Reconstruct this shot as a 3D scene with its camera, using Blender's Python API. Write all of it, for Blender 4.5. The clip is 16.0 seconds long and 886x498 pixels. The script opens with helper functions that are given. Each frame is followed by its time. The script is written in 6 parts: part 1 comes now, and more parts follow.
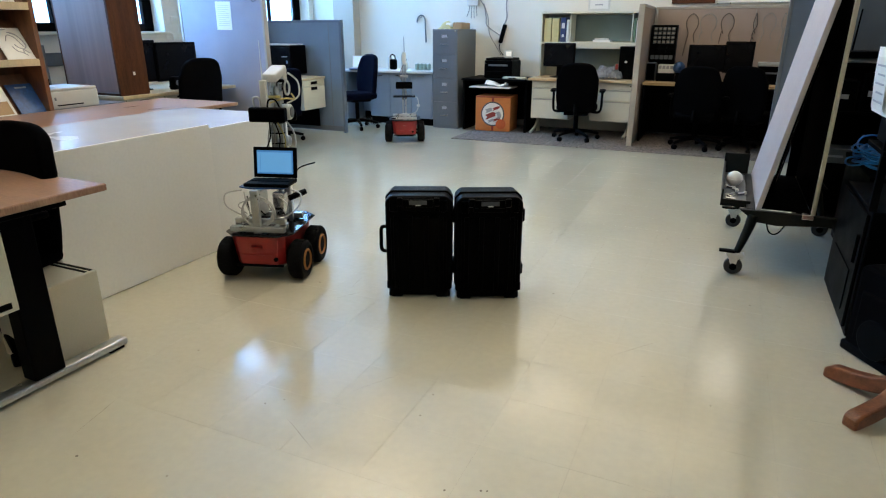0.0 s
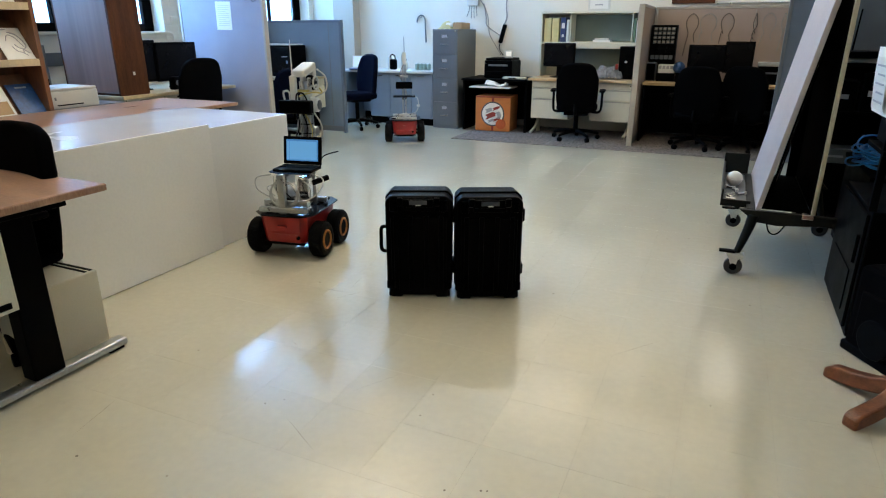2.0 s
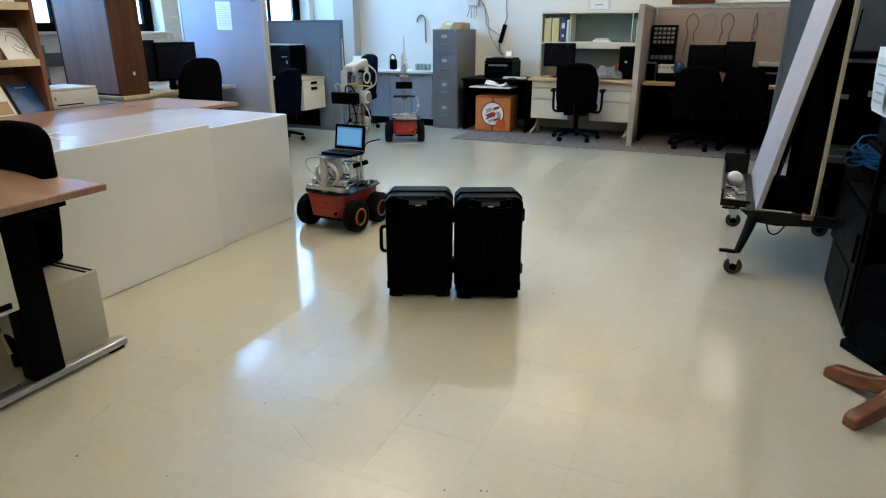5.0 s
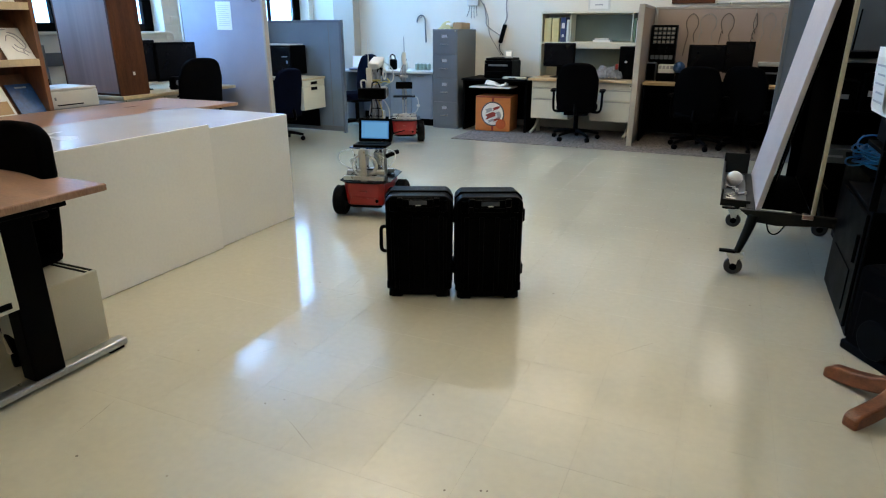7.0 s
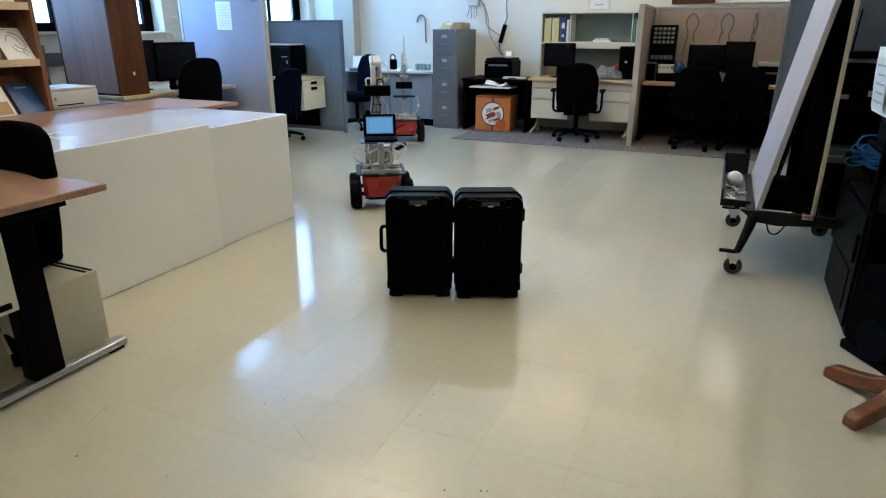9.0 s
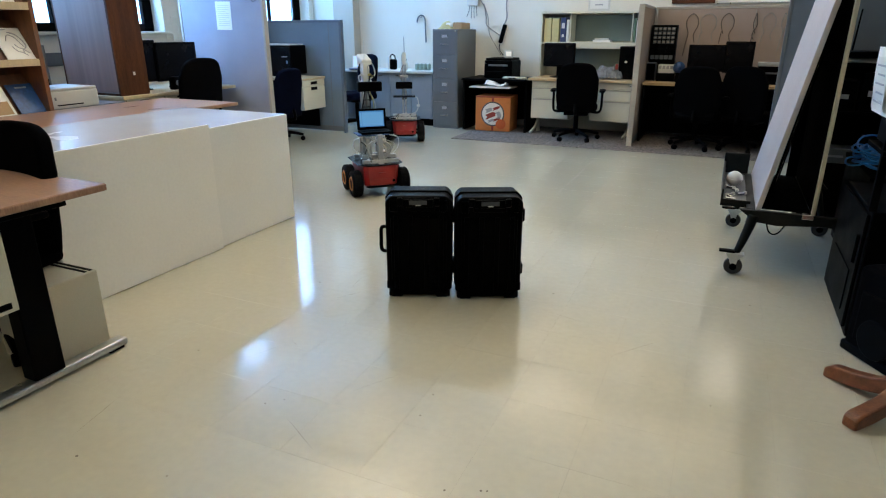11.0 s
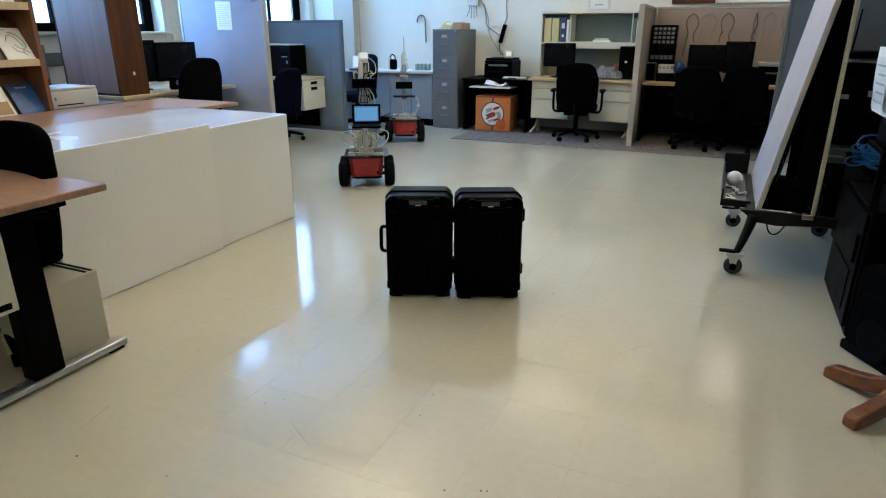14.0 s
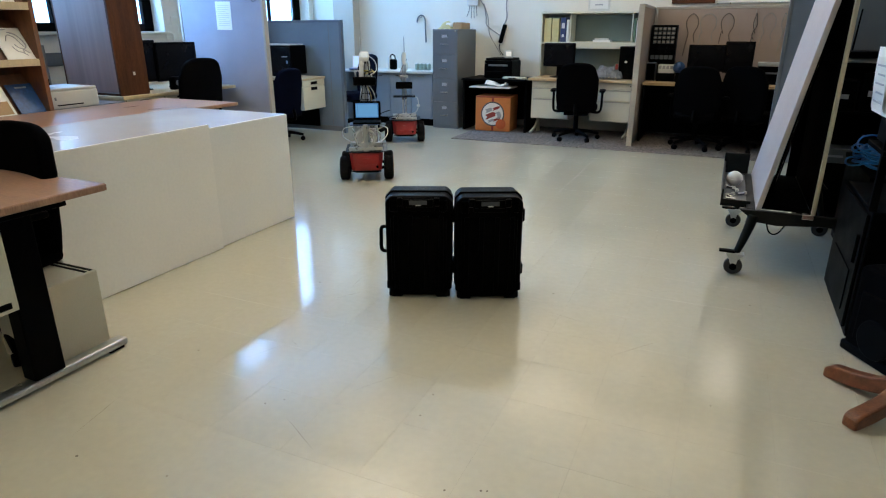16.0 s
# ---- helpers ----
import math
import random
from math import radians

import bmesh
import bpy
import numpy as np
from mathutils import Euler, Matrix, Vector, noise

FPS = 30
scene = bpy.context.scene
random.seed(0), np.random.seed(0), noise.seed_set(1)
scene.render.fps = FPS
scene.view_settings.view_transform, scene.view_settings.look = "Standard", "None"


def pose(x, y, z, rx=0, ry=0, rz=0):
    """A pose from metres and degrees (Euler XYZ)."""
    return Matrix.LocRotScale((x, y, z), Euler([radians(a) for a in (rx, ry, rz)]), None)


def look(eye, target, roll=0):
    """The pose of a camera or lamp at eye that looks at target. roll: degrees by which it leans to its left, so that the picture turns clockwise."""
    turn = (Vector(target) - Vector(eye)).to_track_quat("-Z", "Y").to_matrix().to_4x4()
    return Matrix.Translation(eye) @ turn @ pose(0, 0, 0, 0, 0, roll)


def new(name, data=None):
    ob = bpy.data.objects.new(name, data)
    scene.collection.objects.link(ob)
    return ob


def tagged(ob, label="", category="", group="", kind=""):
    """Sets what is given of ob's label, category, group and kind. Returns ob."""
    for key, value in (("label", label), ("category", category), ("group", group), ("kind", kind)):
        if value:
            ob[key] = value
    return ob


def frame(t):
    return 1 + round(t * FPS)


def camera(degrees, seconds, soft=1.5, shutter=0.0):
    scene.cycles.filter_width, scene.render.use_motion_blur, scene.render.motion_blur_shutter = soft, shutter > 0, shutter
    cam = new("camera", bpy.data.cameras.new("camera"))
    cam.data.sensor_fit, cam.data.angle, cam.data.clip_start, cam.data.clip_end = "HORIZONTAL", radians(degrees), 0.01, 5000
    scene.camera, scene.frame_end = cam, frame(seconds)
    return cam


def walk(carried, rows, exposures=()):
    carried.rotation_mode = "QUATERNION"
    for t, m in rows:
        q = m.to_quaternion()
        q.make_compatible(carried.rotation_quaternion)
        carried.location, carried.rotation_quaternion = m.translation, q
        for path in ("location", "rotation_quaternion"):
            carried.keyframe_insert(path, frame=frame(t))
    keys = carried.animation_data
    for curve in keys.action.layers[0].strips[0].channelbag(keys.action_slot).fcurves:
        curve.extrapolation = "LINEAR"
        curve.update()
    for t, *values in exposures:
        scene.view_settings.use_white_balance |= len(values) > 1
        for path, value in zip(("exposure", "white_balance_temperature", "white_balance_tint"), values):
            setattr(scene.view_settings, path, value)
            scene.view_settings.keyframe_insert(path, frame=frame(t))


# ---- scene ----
# camera: a still camera on a stand, heading 24 degrees left of the room's long axis
cam = camera(71.55, 16.0, soft=1.15)
EYE = (0.0, 0.0, 1.33)
AIM = look(EYE, (-0.38456 * 5, 0.86042 * 5, 1.33 - 0.33436 * 5))
walk(cam, [(0.0, AIM), (16.0, AIM)], [(0.0, -0.19), (4.0, -0.19), (7.0, -0.29), (9.0, -0.29), (12.5, -0.32), (16.0, -0.35)])

# room: X along the back wall, Y into the depth
X0, X1, Y0, Y1, ZC = -6.3, 3.2, -2.6, 8.92, 3.8
WIN = [(3.2, 4.62), (4.75, 5.84), (7.32, 8.80)]
DEEP = 0.2  # how far the window frames sit back in the wall
WIN_Z0, WIN_TOP = 1.32, [2.45, 2.45, 3.46]
TOPLIGHT = (6.34, 7.32, 3.04, 3.46)

# world and lights
world = bpy.data.worlds.new("sky")
scene.world = world
world.use_nodes = True
wn = world.node_tree
sky = wn.nodes.new("ShaderNodeTexSky")
sky.sky_type, sky.sun_disc, sky.sun_elevation, sky.sun_rotation = "NISHITA", False, radians(40), radians(120)
wn.links.new(sky.outputs[0], wn.nodes["Background"].inputs[0])
wn.nodes["Background"].inputs[1].default_value = 0.1


def area(name, m, sx, sy, power, color):
    lamp = bpy.data.lights.new(name, "AREA")
    lamp.shape, lamp.size, lamp.size_y, lamp.energy, lamp.color = "RECTANGLE", sx, sy, power, color
    ob = new(name, lamp)
    ob.matrix_world = m
    return ob


DAY = (0.22, 0.50, 1.0)
TUBE = (1.0, 0.885, 0.705)
for (a, b), WIN_Z1, watts in zip(WIN, WIN_TOP, (75, 125, 180)):
    area("window_daylight", look((X0 - 0.27, (a + b) / 2, (WIN_Z0 + WIN_Z1) / 2), (0, (a + b) / 2, (WIN_Z0 + WIN_Z1) / 2)),
         b - a, WIN_Z1 - WIN_Z0, watts, DAY)
area("window_daylight", look((X0 - 0.27, 6.83, 3.25), (0, 6.83, 3.25)), 0.98, 0.42, 165, DAY)
# the seventh is an added unseen light that brightens the boards and floor
LAMPS = [(0.45, 7.6), (-0.70, 7.2), (-1.90, 7.7), (-3.1, 5.0), (-0.6, 5.25), (-3.0, 2.0), (-1.9, 3.0), (-0.8, -1.4)]
LAMP_Z = 2.78
POWER = [0.35, 0.75, 1.25, 2.3, 0.85, 1.2, 2.8, 0.25]
for (x, y), k in zip(LAMPS, POWER):
    area("tube_light", pose(x, y, LAMP_Z - 0.012), 0.54, 1.1, 3.2, TUBE)
    area("tube_uplight", pose(x, y, LAMP_Z + 0.115, 180), 0.54, 1.1, 30 * k, TUBE)


# ---------- helpers ----------
def part(name, bm, material, parent=None, label="", smooth=False):
    me = bpy.data.meshes.new(name)
    bm.normal_update()
    bm.to_mesh(me)
    bm.free()
    if smooth:
        for p in me.polygons:
            p.use_smooth = True
    me.materials.append(material)
    ob = new(name, me)
    if parent is not None:
        ob.parent = parent
    return tagged(ob, label)


def thing(name, m, label, category, group="", kind=""):
    ob = new(name)
    ob.empty_display_size = 0.1
    ob.matrix_world = m
    return tagged(ob, label, category, group, kind)


def box(x0, x1, y0, y1, z0, z1, bev=0.0, bm=None, m=None, seg=2):
    """A bevelled box, added to bm or in a new bmesh."""
    tmp = bmesh.new()
    bmesh.ops.create_cube(tmp, size=1.0, matrix=Matrix.Translation(((x0 + x1) / 2, (y0 + y1) / 2, (z0 + z1) / 2)) @ Matrix.Diagonal((x1 - x0, y1 - y0, z1 - z0, 1)))
    if bev:
        bmesh.ops.bevel(tmp, geom=list(tmp.edges), offset=bev, segments=seg, affect="EDGES", profile=0.5)
    if m is not None:
        bmesh.ops.transform(tmp, matrix=m, verts=tmp.verts)
    return merge(bm, tmp)


def merge(bm, tmp):
    if bm is None:
        return tmp
    me = bpy.data.meshes.new("tmp")
    tmp.to_mesh(me)
    tmp.free()
    bm.from_mesh(me)
    bpy.data.meshes.remove(me)
    return bm


def rod(a, b, r, r2=None, seg=16, bm=None, bev=0.0):
    """A cylinder or cone from a to b."""
    a, b = Vector(a), Vector(b)
    tmp = bmesh.new()
    q = (b - a).to_track_quat("Z", "Y").to_matrix().to_4x4()
    bmesh.ops.create_cone(tmp, cap_ends=True, segments=seg, radius1=r, radius2=r if r2 is None else r2, depth=(b - a).length,
                          matrix=Matrix.Translation((a + b) / 2) @ q)
    if bev:
        rim = [e for e in tmp.edges if any(len(f.verts) > 4 for f in e.link_faces)]
        bmesh.ops.bevel(tmp, geom=rim, offset=bev, segments=2, affect="EDGES", profile=0.5)
    return merge(bm, tmp)


def spline(pts, n=8, closed=False):
    pts = [Vector(p) for p in pts]
    out = []
    k = len(pts)
    for i in range(k if closed else k - 1):
        p0, p1 = pts[(i - 1) % k] if closed or i else pts[0], pts[i]
        p2 = pts[(i + 1) % k]
        p3 = pts[(i + 2) % k] if closed or i + 2 < k else pts[-1]
        for j in range(n):
            t = j / n
            out.append(0.5 * (2 * p1 + (p2 - p0) * t + (2 * p0 - 5 * p1 + 4 * p2 - p3) * t * t + (3 * p1 - p0 - 3 * p2 + p3) * t ** 3))
    if not closed:
        out.append(pts[-1])
    return out


def tube(pts, r, seg=8, bm=None, n=6, closed=False, smooth_path=True):
    """A round cable or bent tube along points; r may be a list."""
    path = spline(pts, n, closed) if smooth_path else [Vector(p) for p in pts]
    tmp = bmesh.new()
    rings, up = [], Vector((0.123, 0.211, 0.97))
    k = len(path)
    for i, p in enumerate(path):
        d = (path[(i + 1) % k] - path[i - 1]) if closed else (path[min(i + 1, k - 1)] - path[max(i - 1, 0)])
        d = d.normalized() if d.length > 1e-9 else Vector((0, 0, 1))
        if abs(d.dot(up)) > 0.95:
            up = Vector((0.9, 0.3, 0.1))
        s = d.cross(up).normalized()
        u = s.cross(d)
        up = u
        rr = r if not isinstance(r, (list, tuple)) else r[0] + (r[1] - r[0]) * i / (k - 1)
        rings.append([tmp.verts.new(p + (s * math.cos(2 * math.pi * j / seg) + u * math.sin(2 * math.pi * j / seg)) * rr) for j in range(seg)])
    for i in range(k if closed else k - 1):
        a, b = rings[i], rings[(i + 1) % k]
        for j in range(seg):
            tmp.faces.new((a[j], a[(j + 1) % seg], b[(j + 1) % seg], b[j]))
    if not closed:
        tmp.faces.new(rings[0][::-1])
        tmp.faces.new(rings[-1])
    bmesh.ops.recalc_face_normals(tmp, faces=tmp.faces)
    return merge(bm, tmp)


def lathe(profile, seg=32, bm=None, axis="Z", m=None):
    """Turns a list of (radius, height) round an axis."""
    tmp = bmesh.new()
    rings = [[tmp.verts.new((r * math.cos(2 * math.pi * j / seg), r * math.sin(2 * math.pi * j / seg), h)) for j in range(seg)] for r, h in profile]
    for a, b in zip(rings, rings[1:]):
        for j in range(seg):
            tmp.faces.new((a[j], a[(j + 1) % seg], b[(j + 1) % seg], b[j]))
    tmp.faces.new(rings[0][::-1])
    tmp.faces.new(rings[-1])
    if axis == "X":
        bmesh.ops.transform(tmp, matrix=Matrix.Rotation(radians(90), 4, "Y"), verts=tmp.verts)
    if m is not None:
        bmesh.ops.transform(tmp, matrix=m, verts=tmp.verts)
    return merge(bm, tmp)


def prism(outline, z0, z1, bev=0.0, bm=None, m=None):
    """An outline in x, y made thick between z0 and z1."""
    tmp = bmesh.new()
    f = tmp.faces.new([tmp.verts.new((x, y, z0)) for x, y in outline])
    got = bmesh.ops.extrude_face_region(tmp, geom=[f])
    bmesh.ops.translate(tmp, vec=(0, 0, z1 - z0), verts=[v for v in got["geom"] if isinstance(v, bmesh.types.BMVert)])
    bmesh.ops.recalc_face_normals(tmp, faces=tmp.faces)
    if bev:
        bmesh.ops.bevel(tmp, geom=list(tmp.edges), offset=bev, segments=2, affect="EDGES", profile=0.5)
    if m is not None:
        bmesh.ops.transform(tmp, matrix=m, verts=tmp.verts)
    return merge(bm, tmp)


def grid_sheet(nx, ny, fn, thick=0.0):
    """A bent sheet: fn(u, v) gives its points for u, v from 0 to 1."""
    bm = bmesh.new()
    vs = [[bm.verts.new(fn(i / nx, j / ny)) for j in range(ny + 1)] for i in range(nx + 1)]
    for i in range(nx):
        for j in range(ny):
            bm.faces.new((vs[i][j], vs[i + 1][j], vs[i + 1][j + 1], vs[i][j + 1]))
    if thick:
        bm.normal_update()
        bmesh.ops.solidify(bm, geom=list(bm.faces), thickness=thick)
    return bm


# ---------- materials ----------
def material(name, color, rough=0.5, metal=0.0, var=0.12, scale=6.0, fine=90.0, bump=0.05, coat=0.0, spec=0.5, rough_var=0.1, stretch=(1, 1, 1), color2=None, random=0.0, world_space=False, wave=0.0, gloss_random=0.0):
    """Two scales of noise in colour and roughness, with fine relief."""
    m = bpy.data.materials.new(name)
    m.use_nodes = True
    nt = m.node_tree
    b = nt.nodes["Principled BSDF"]
    co = nt.nodes.new("ShaderNodeTexCoord")
    mp = nt.nodes.new("ShaderNodeMapping")
    mp.inputs["Scale"].default_value = stretch
    if world_space:
        nt.links.new(nt.nodes.new("ShaderNodeNewGeometry").outputs["Position"], mp.inputs["Vector"])
    else:
        nt.links.new(co.outputs["Object"], mp.inputs["Vector"])
    big, small = nt.nodes.new("ShaderNodeTexNoise"), nt.nodes.new("ShaderNodeTexNoise")
    for n, s, d in ((big, scale, 3), (small, fine, 2)):
        n.inputs["Scale"].default_value, n.inputs["Detail"].default_value = s, d
        nt.links.new(mp.outputs[0], n.inputs["Vector"])
    add = nt.nodes.new("ShaderNodeMath")
    add.operation = "ADD"
    nt.links.new(big.outputs["Fac"], add.inputs[0])
    nt.links.new(small.outputs["Fac"], add.inputs[1])
    half = nt.nodes.new("ShaderNodeMath")
    half.operation = "MULTIPLY"
    half.inputs[1].default_value = 0.5
    nt.links.new(add.outputs[0], half.inputs[0])
    ramp = nt.nodes.new("ShaderNodeValToRGB")
    ramp.color_ramp.elements[0].position, ramp.color_ramp.elements[1].position = 0.35, 0.65
    c1 = color if color2 is None else color2
    ramp.color_ramp.elements[0].color = (*[max(0, c * (1 - var)) for c in c1], 1)
    ramp.color_ramp.elements[1].color = (*[min(1, c * (1 + var)) for c in color], 1)
    nt.links.new(half.outputs[0], ramp.inputs[0])
    out = ramp.outputs[0]
    if random:
        info, geo = nt.nodes.new("ShaderNodeObjectInfo"), nt.nodes.new("ShaderNodeNewGeometry")
        s = nt.nodes.new("ShaderNodeMath")
        s.operation = "ADD"
        nt.links.new(info.outputs["Random"], s.inputs[0])
        nt.links.new(geo.outputs["Random Per Island"], s.inputs[1])
        rng = nt.nodes.new("ShaderNodeMapRange")
        rng.inputs[2].default_value, rng.inputs[3].default_value, rng.inputs[4].default_value = 2.0, 1 - random, 1 + random
        nt.links.new(s.outputs[0], rng.inputs[0])
        hsv = nt.nodes.new("ShaderNodeHueSaturation")
        nt.links.new(rng.outputs[0], hsv.inputs["Value"])
        nt.links.new(out, hsv.inputs["Color"])
        out = hsv.outputs[0]
    nt.links.new(out, b.inputs["Base Color"])
    rr = nt.nodes.new("ShaderNodeMapRange")
    rr.inputs[3].default_value, rr.inputs[4].default_value = max(0.02, rough - rough_var), min(1, rough + rough_var)
    nt.links.new(big.outputs["Fac"], rr.inputs[0])
    gloss = rr.outputs[0]
    if gloss_random:
        # each piece is worn to a different polish
        worn = nt.nodes.new("ShaderNodeMapRange")
        worn.inputs[3].default_value, worn.inputs[4].default_value = 1 - gloss_random, 1 + gloss_random
        nt.links.new(nt.nodes.new("ShaderNodeObjectInfo").outputs["Random"], worn.inputs[0])
        mul = nt.nodes.new("ShaderNodeMath")
        mul.operation = "MULTIPLY"
        nt.links.new(gloss, mul.inputs[0])
        nt.links.new(worn.outputs[0], mul.inputs[1])
        gloss = mul.outputs[0]
    nt.links.new(gloss, b.inputs["Roughness"])
    b.inputs["Metallic"].default_value, b.inputs["Specular IOR Level"].default_value = metal, spec
    b.inputs["Coat Weight"].default_value = coat
    b.inputs["Coat Roughness"].default_value = 0.08
    if bump:
        bp = nt.nodes.new("ShaderNodeBump")
        bp.inputs["Strength"].default_value, bp.inputs["Distance"].default_value = bump, 0.004
        nt.links.new(small.outputs["Fac"], bp.inputs["Height"])
        nt.links.new(bp.outputs[0], b.inputs["Normal"])
        if wave:
            und = nt.nodes.new("ShaderNodeTexNoise")
            und.inputs["Scale"].default_value, und.inputs["Detail"].default_value = 11.0, 3
            nt.links.new(mp.outputs[0], und.inputs["Vector"])
            wp = nt.nodes.new("ShaderNodeBump")
            wp.inputs["Strength"].default_value, wp.inputs["Distance"].default_value = 1.0, wave
            nt.links.new(und.outputs["Fac"], wp.inputs["Height"])
            nt.links.new(wp.outputs[0], bp.inputs["Normal"])
    return m


def glow(name, color, strength):
    m = bpy.data.materials.new(name)
    m.use_nodes = True
    b = m.node_tree.nodes["Principled BSDF"]
    b.inputs["Base Color"].default_value = (0.02, 0.02, 0.02, 1)
    b.inputs["Emission Color"].default_value, b.inputs["Emission Strength"].default_value = (*color, 1), strength
    b.inputs["Roughness"].default_value = 0.2
    return m


VINYL = material("vinyl_floor_tile", (0.62, 0.585, 0.45), 0.165, var=0.035, scale=1.7, fine=30, bump=0.004, spec=0.38, rough_var=0.045, random=0.010, world_space=True, wave=0.0007, gloss_random=0.06)


def polish(m, weight, rough, wave):
    """A thin clear polish with gentle ripples over a material."""
    nt = m.node_tree
    out, base = nt.nodes["Material Output"], nt.nodes["Principled BSDF"]
    fres, mul, mix, shine = [nt.nodes.new("ShaderNode" + k) for k in ("Fresnel", "Math", "MixShader", "BsdfGlossy")]
    fres.inputs["IOR"].default_value = 1.45
    mul.operation = "MULTIPLY"
    mul.inputs[1].default_value = weight
    nt.links.new(fres.outputs[0], mul.inputs[0])
    geo, ripple, bump = nt.nodes.new("ShaderNodeNewGeometry"), nt.nodes.new("ShaderNodeTexNoise"), nt.nodes.new("ShaderNodeBump")
    ripple.inputs["Scale"].default_value, ripple.inputs["Detail"].default_value = 16.0, 4
    nt.links.new(geo.outputs["Position"], ripple.inputs["Vector"])
    bump.inputs["Strength"].default_value, bump.inputs["Distance"].default_value = 1.0, wave
    nt.links.new(ripple.outputs["Fac"], bump.inputs["Height"])
    nt.links.new(bump.outputs[0], shine.inputs["Normal"])
    shine.inputs["Roughness"].default_value = rough
    nt.links.new(mul.outputs[0], mix.inputs[0])
    nt.links.new(base.outputs[0], mix.inputs[1])
    nt.links.new(shine.outputs[0], mix.inputs[2])
    nt.links.new(mix.outputs[0], out.inputs["Surface"])


polish(VINYL, 0.9, 0.035, 0.0009)
GROUT = material("floor_joint", (0.58, 0.535, 0.405), 0.17, var=0.12, scale=2, world_space=True)
WALL = material("painted_wall", (0.74, 0.70, 0.60), 0.75, var=0.04, scale=1.2, fine=140, bump=0.08)
BLOCK = material("painted_block", (0.72, 0.68, 0.58), 0.7, var=0.05, scale=2.5, fine=110, bump=0.12, random=0.03)
# beige darker than the wall: the column's shade is put into its colour
COLUMN = material("shade_toned_column_paint", (0.47, 0.42, 0.34), 0.75, var=0.05, scale=1.5, fine=140, bump=0.08)
CEIL = material("ceiling_paint", (0.78, 0.76, 0.70), 0.9, var=0.03)
CARPET = material("carpet", (0.15, 0.13, 0.115), 0.95, var=0.6, scale=28, fine=75, bump=0.6, spec=0.1)
WOOD = material("wood_laminate", (0.40, 0.24, 0.155), 0.32, var=0.16, scale=3, fine=40, bump=0.02, stretch=(6, 0.6, 1), color2=(0.34, 0.19, 0.12))
WOODX = material("wood_laminate_long", (0.40, 0.24, 0.155), 0.32, var=0.16, scale=3, fine=40, bump=0.02, stretch=(0.6, 6, 1), color2=(0.34, 0.19, 0.12))
DARKWOOD = material("dark_wood_laminate", (0.090, 0.034, 0.014), 0.6, spec=0.15, var=0.22, scale=3, fine=50, bump=0.03, stretch=(6, 6, 0.5), color2=(0.06, 0.02, 0.009))
RACKWOOD = material("orange_wood", (0.19, 0.078, 0.033), 0.45, var=0.2, scale=4, fine=60, bump=0.03, stretch=(6, 6, 0.5), color2=(0.14, 0.058, 0.024))
STANDWOOD = material("stained_wood", (0.21, 0.066, 0.024), 0.33, var=0.25, scale=6, fine=70, bump=0.05, stretch=(1, 4, 4), color2=(0.13, 0.04, 0.014))
PALEWOOD = material("pale_wood_edge", (0.55, 0.44, 0.27), 0.45, var=0.12, scale=5, fine=60, bump=0.03, stretch=(0.6, 6, 1))
OAK = material("oak_top", (0.50, 0.34, 0.18), 0.35, var=0.14, scale=4, fine=60, bump=0.02, stretch=(0.6, 6, 1))
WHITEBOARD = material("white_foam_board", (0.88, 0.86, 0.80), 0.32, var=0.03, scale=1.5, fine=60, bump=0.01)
# darker copy for the far board: its weaker light put into the colour
WHITEBOARD_SHADED = material("white_board_shade_toned", (0.84, 0.825, 0.77), 0.32, var=0.03, scale=1.5, fine=60, bump=0.01)
# same white board, colour lowered to offset strong light from above
BOARDTOP = material("white_board_top_toned_down", (0.60, 0.60, 0.61), 0.24, var=0.03, scale=1.5, fine=60, bump=0.01)
ZINC = material("zinc_plated_steel", (0.55, 0.55, 0.55), 0.35, metal=0.35, var=0.1, scale=12, fine=120)
BEIGE = material("beige_painted_steel", (0.60, 0.55, 0.42), 0.45, var=0.05, scale=3, fine=150, bump=0.05)
CREAM = material("cream_painted_steel", (0.66, 0.63, 0.50), 0.45, var=0.05, scale=3, fine=150, bump=0.05)
GREYSTEEL = material("grey_painted_steel", (0.125, 0.135, 0.145), 0.42, var=0.06, scale=4, fine=160, bump=0.05)
FABRIC = material("blue_grey_fabric", (0.34, 0.345, 0.405), 0.9, var=0.1, scale=2.5, fine=320, bump=0.35, spec=0.2)
SLATEFAB = material("slate_fabric", (0.155, 0.20, 0.245), 0.9, var=0.1, scale=2.5, fine=320, bump=0.35, spec=0.2)
DECK = material("glossy_black_deck", (0.003, 0.003, 0.004), 0.12, var=0.2, scale=9, fine=120, bump=0.02, spec=0.2)
DULLALU = material("dull_aluminium", (0.30, 0.30, 0.29), 0.42, metal=0.7, var=0.15, scale=14, fine=160, bump=0.05)
FABRIC2 = material("slate_blue_fabric", (0.115, 0.14, 0.175), 0.9, var=0.1, scale=2.5, fine=320, bump=0.35, spec=0.2)
TACK = material("beige_tack_fabric", (0.38, 0.30, 0.255), 0.92, var=0.08, scale=2.5, fine=320, bump=0.35, spec=0.2)
GREENFAB = material("grey_green_fabric", (0.20, 0.25, 0.24), 0.9, var=0.1, scale=2.5, fine=320, bump=0.3, spec=0.2)
CUPBOARD = material("slate_cupboard_front", (0.22, 0.27, 0.33), 0.5, var=0.06, scale=3, fine=120)
TRIM = material("taupe_trim", (0.40, 0.36, 0.30), 0.5, var=0.06)
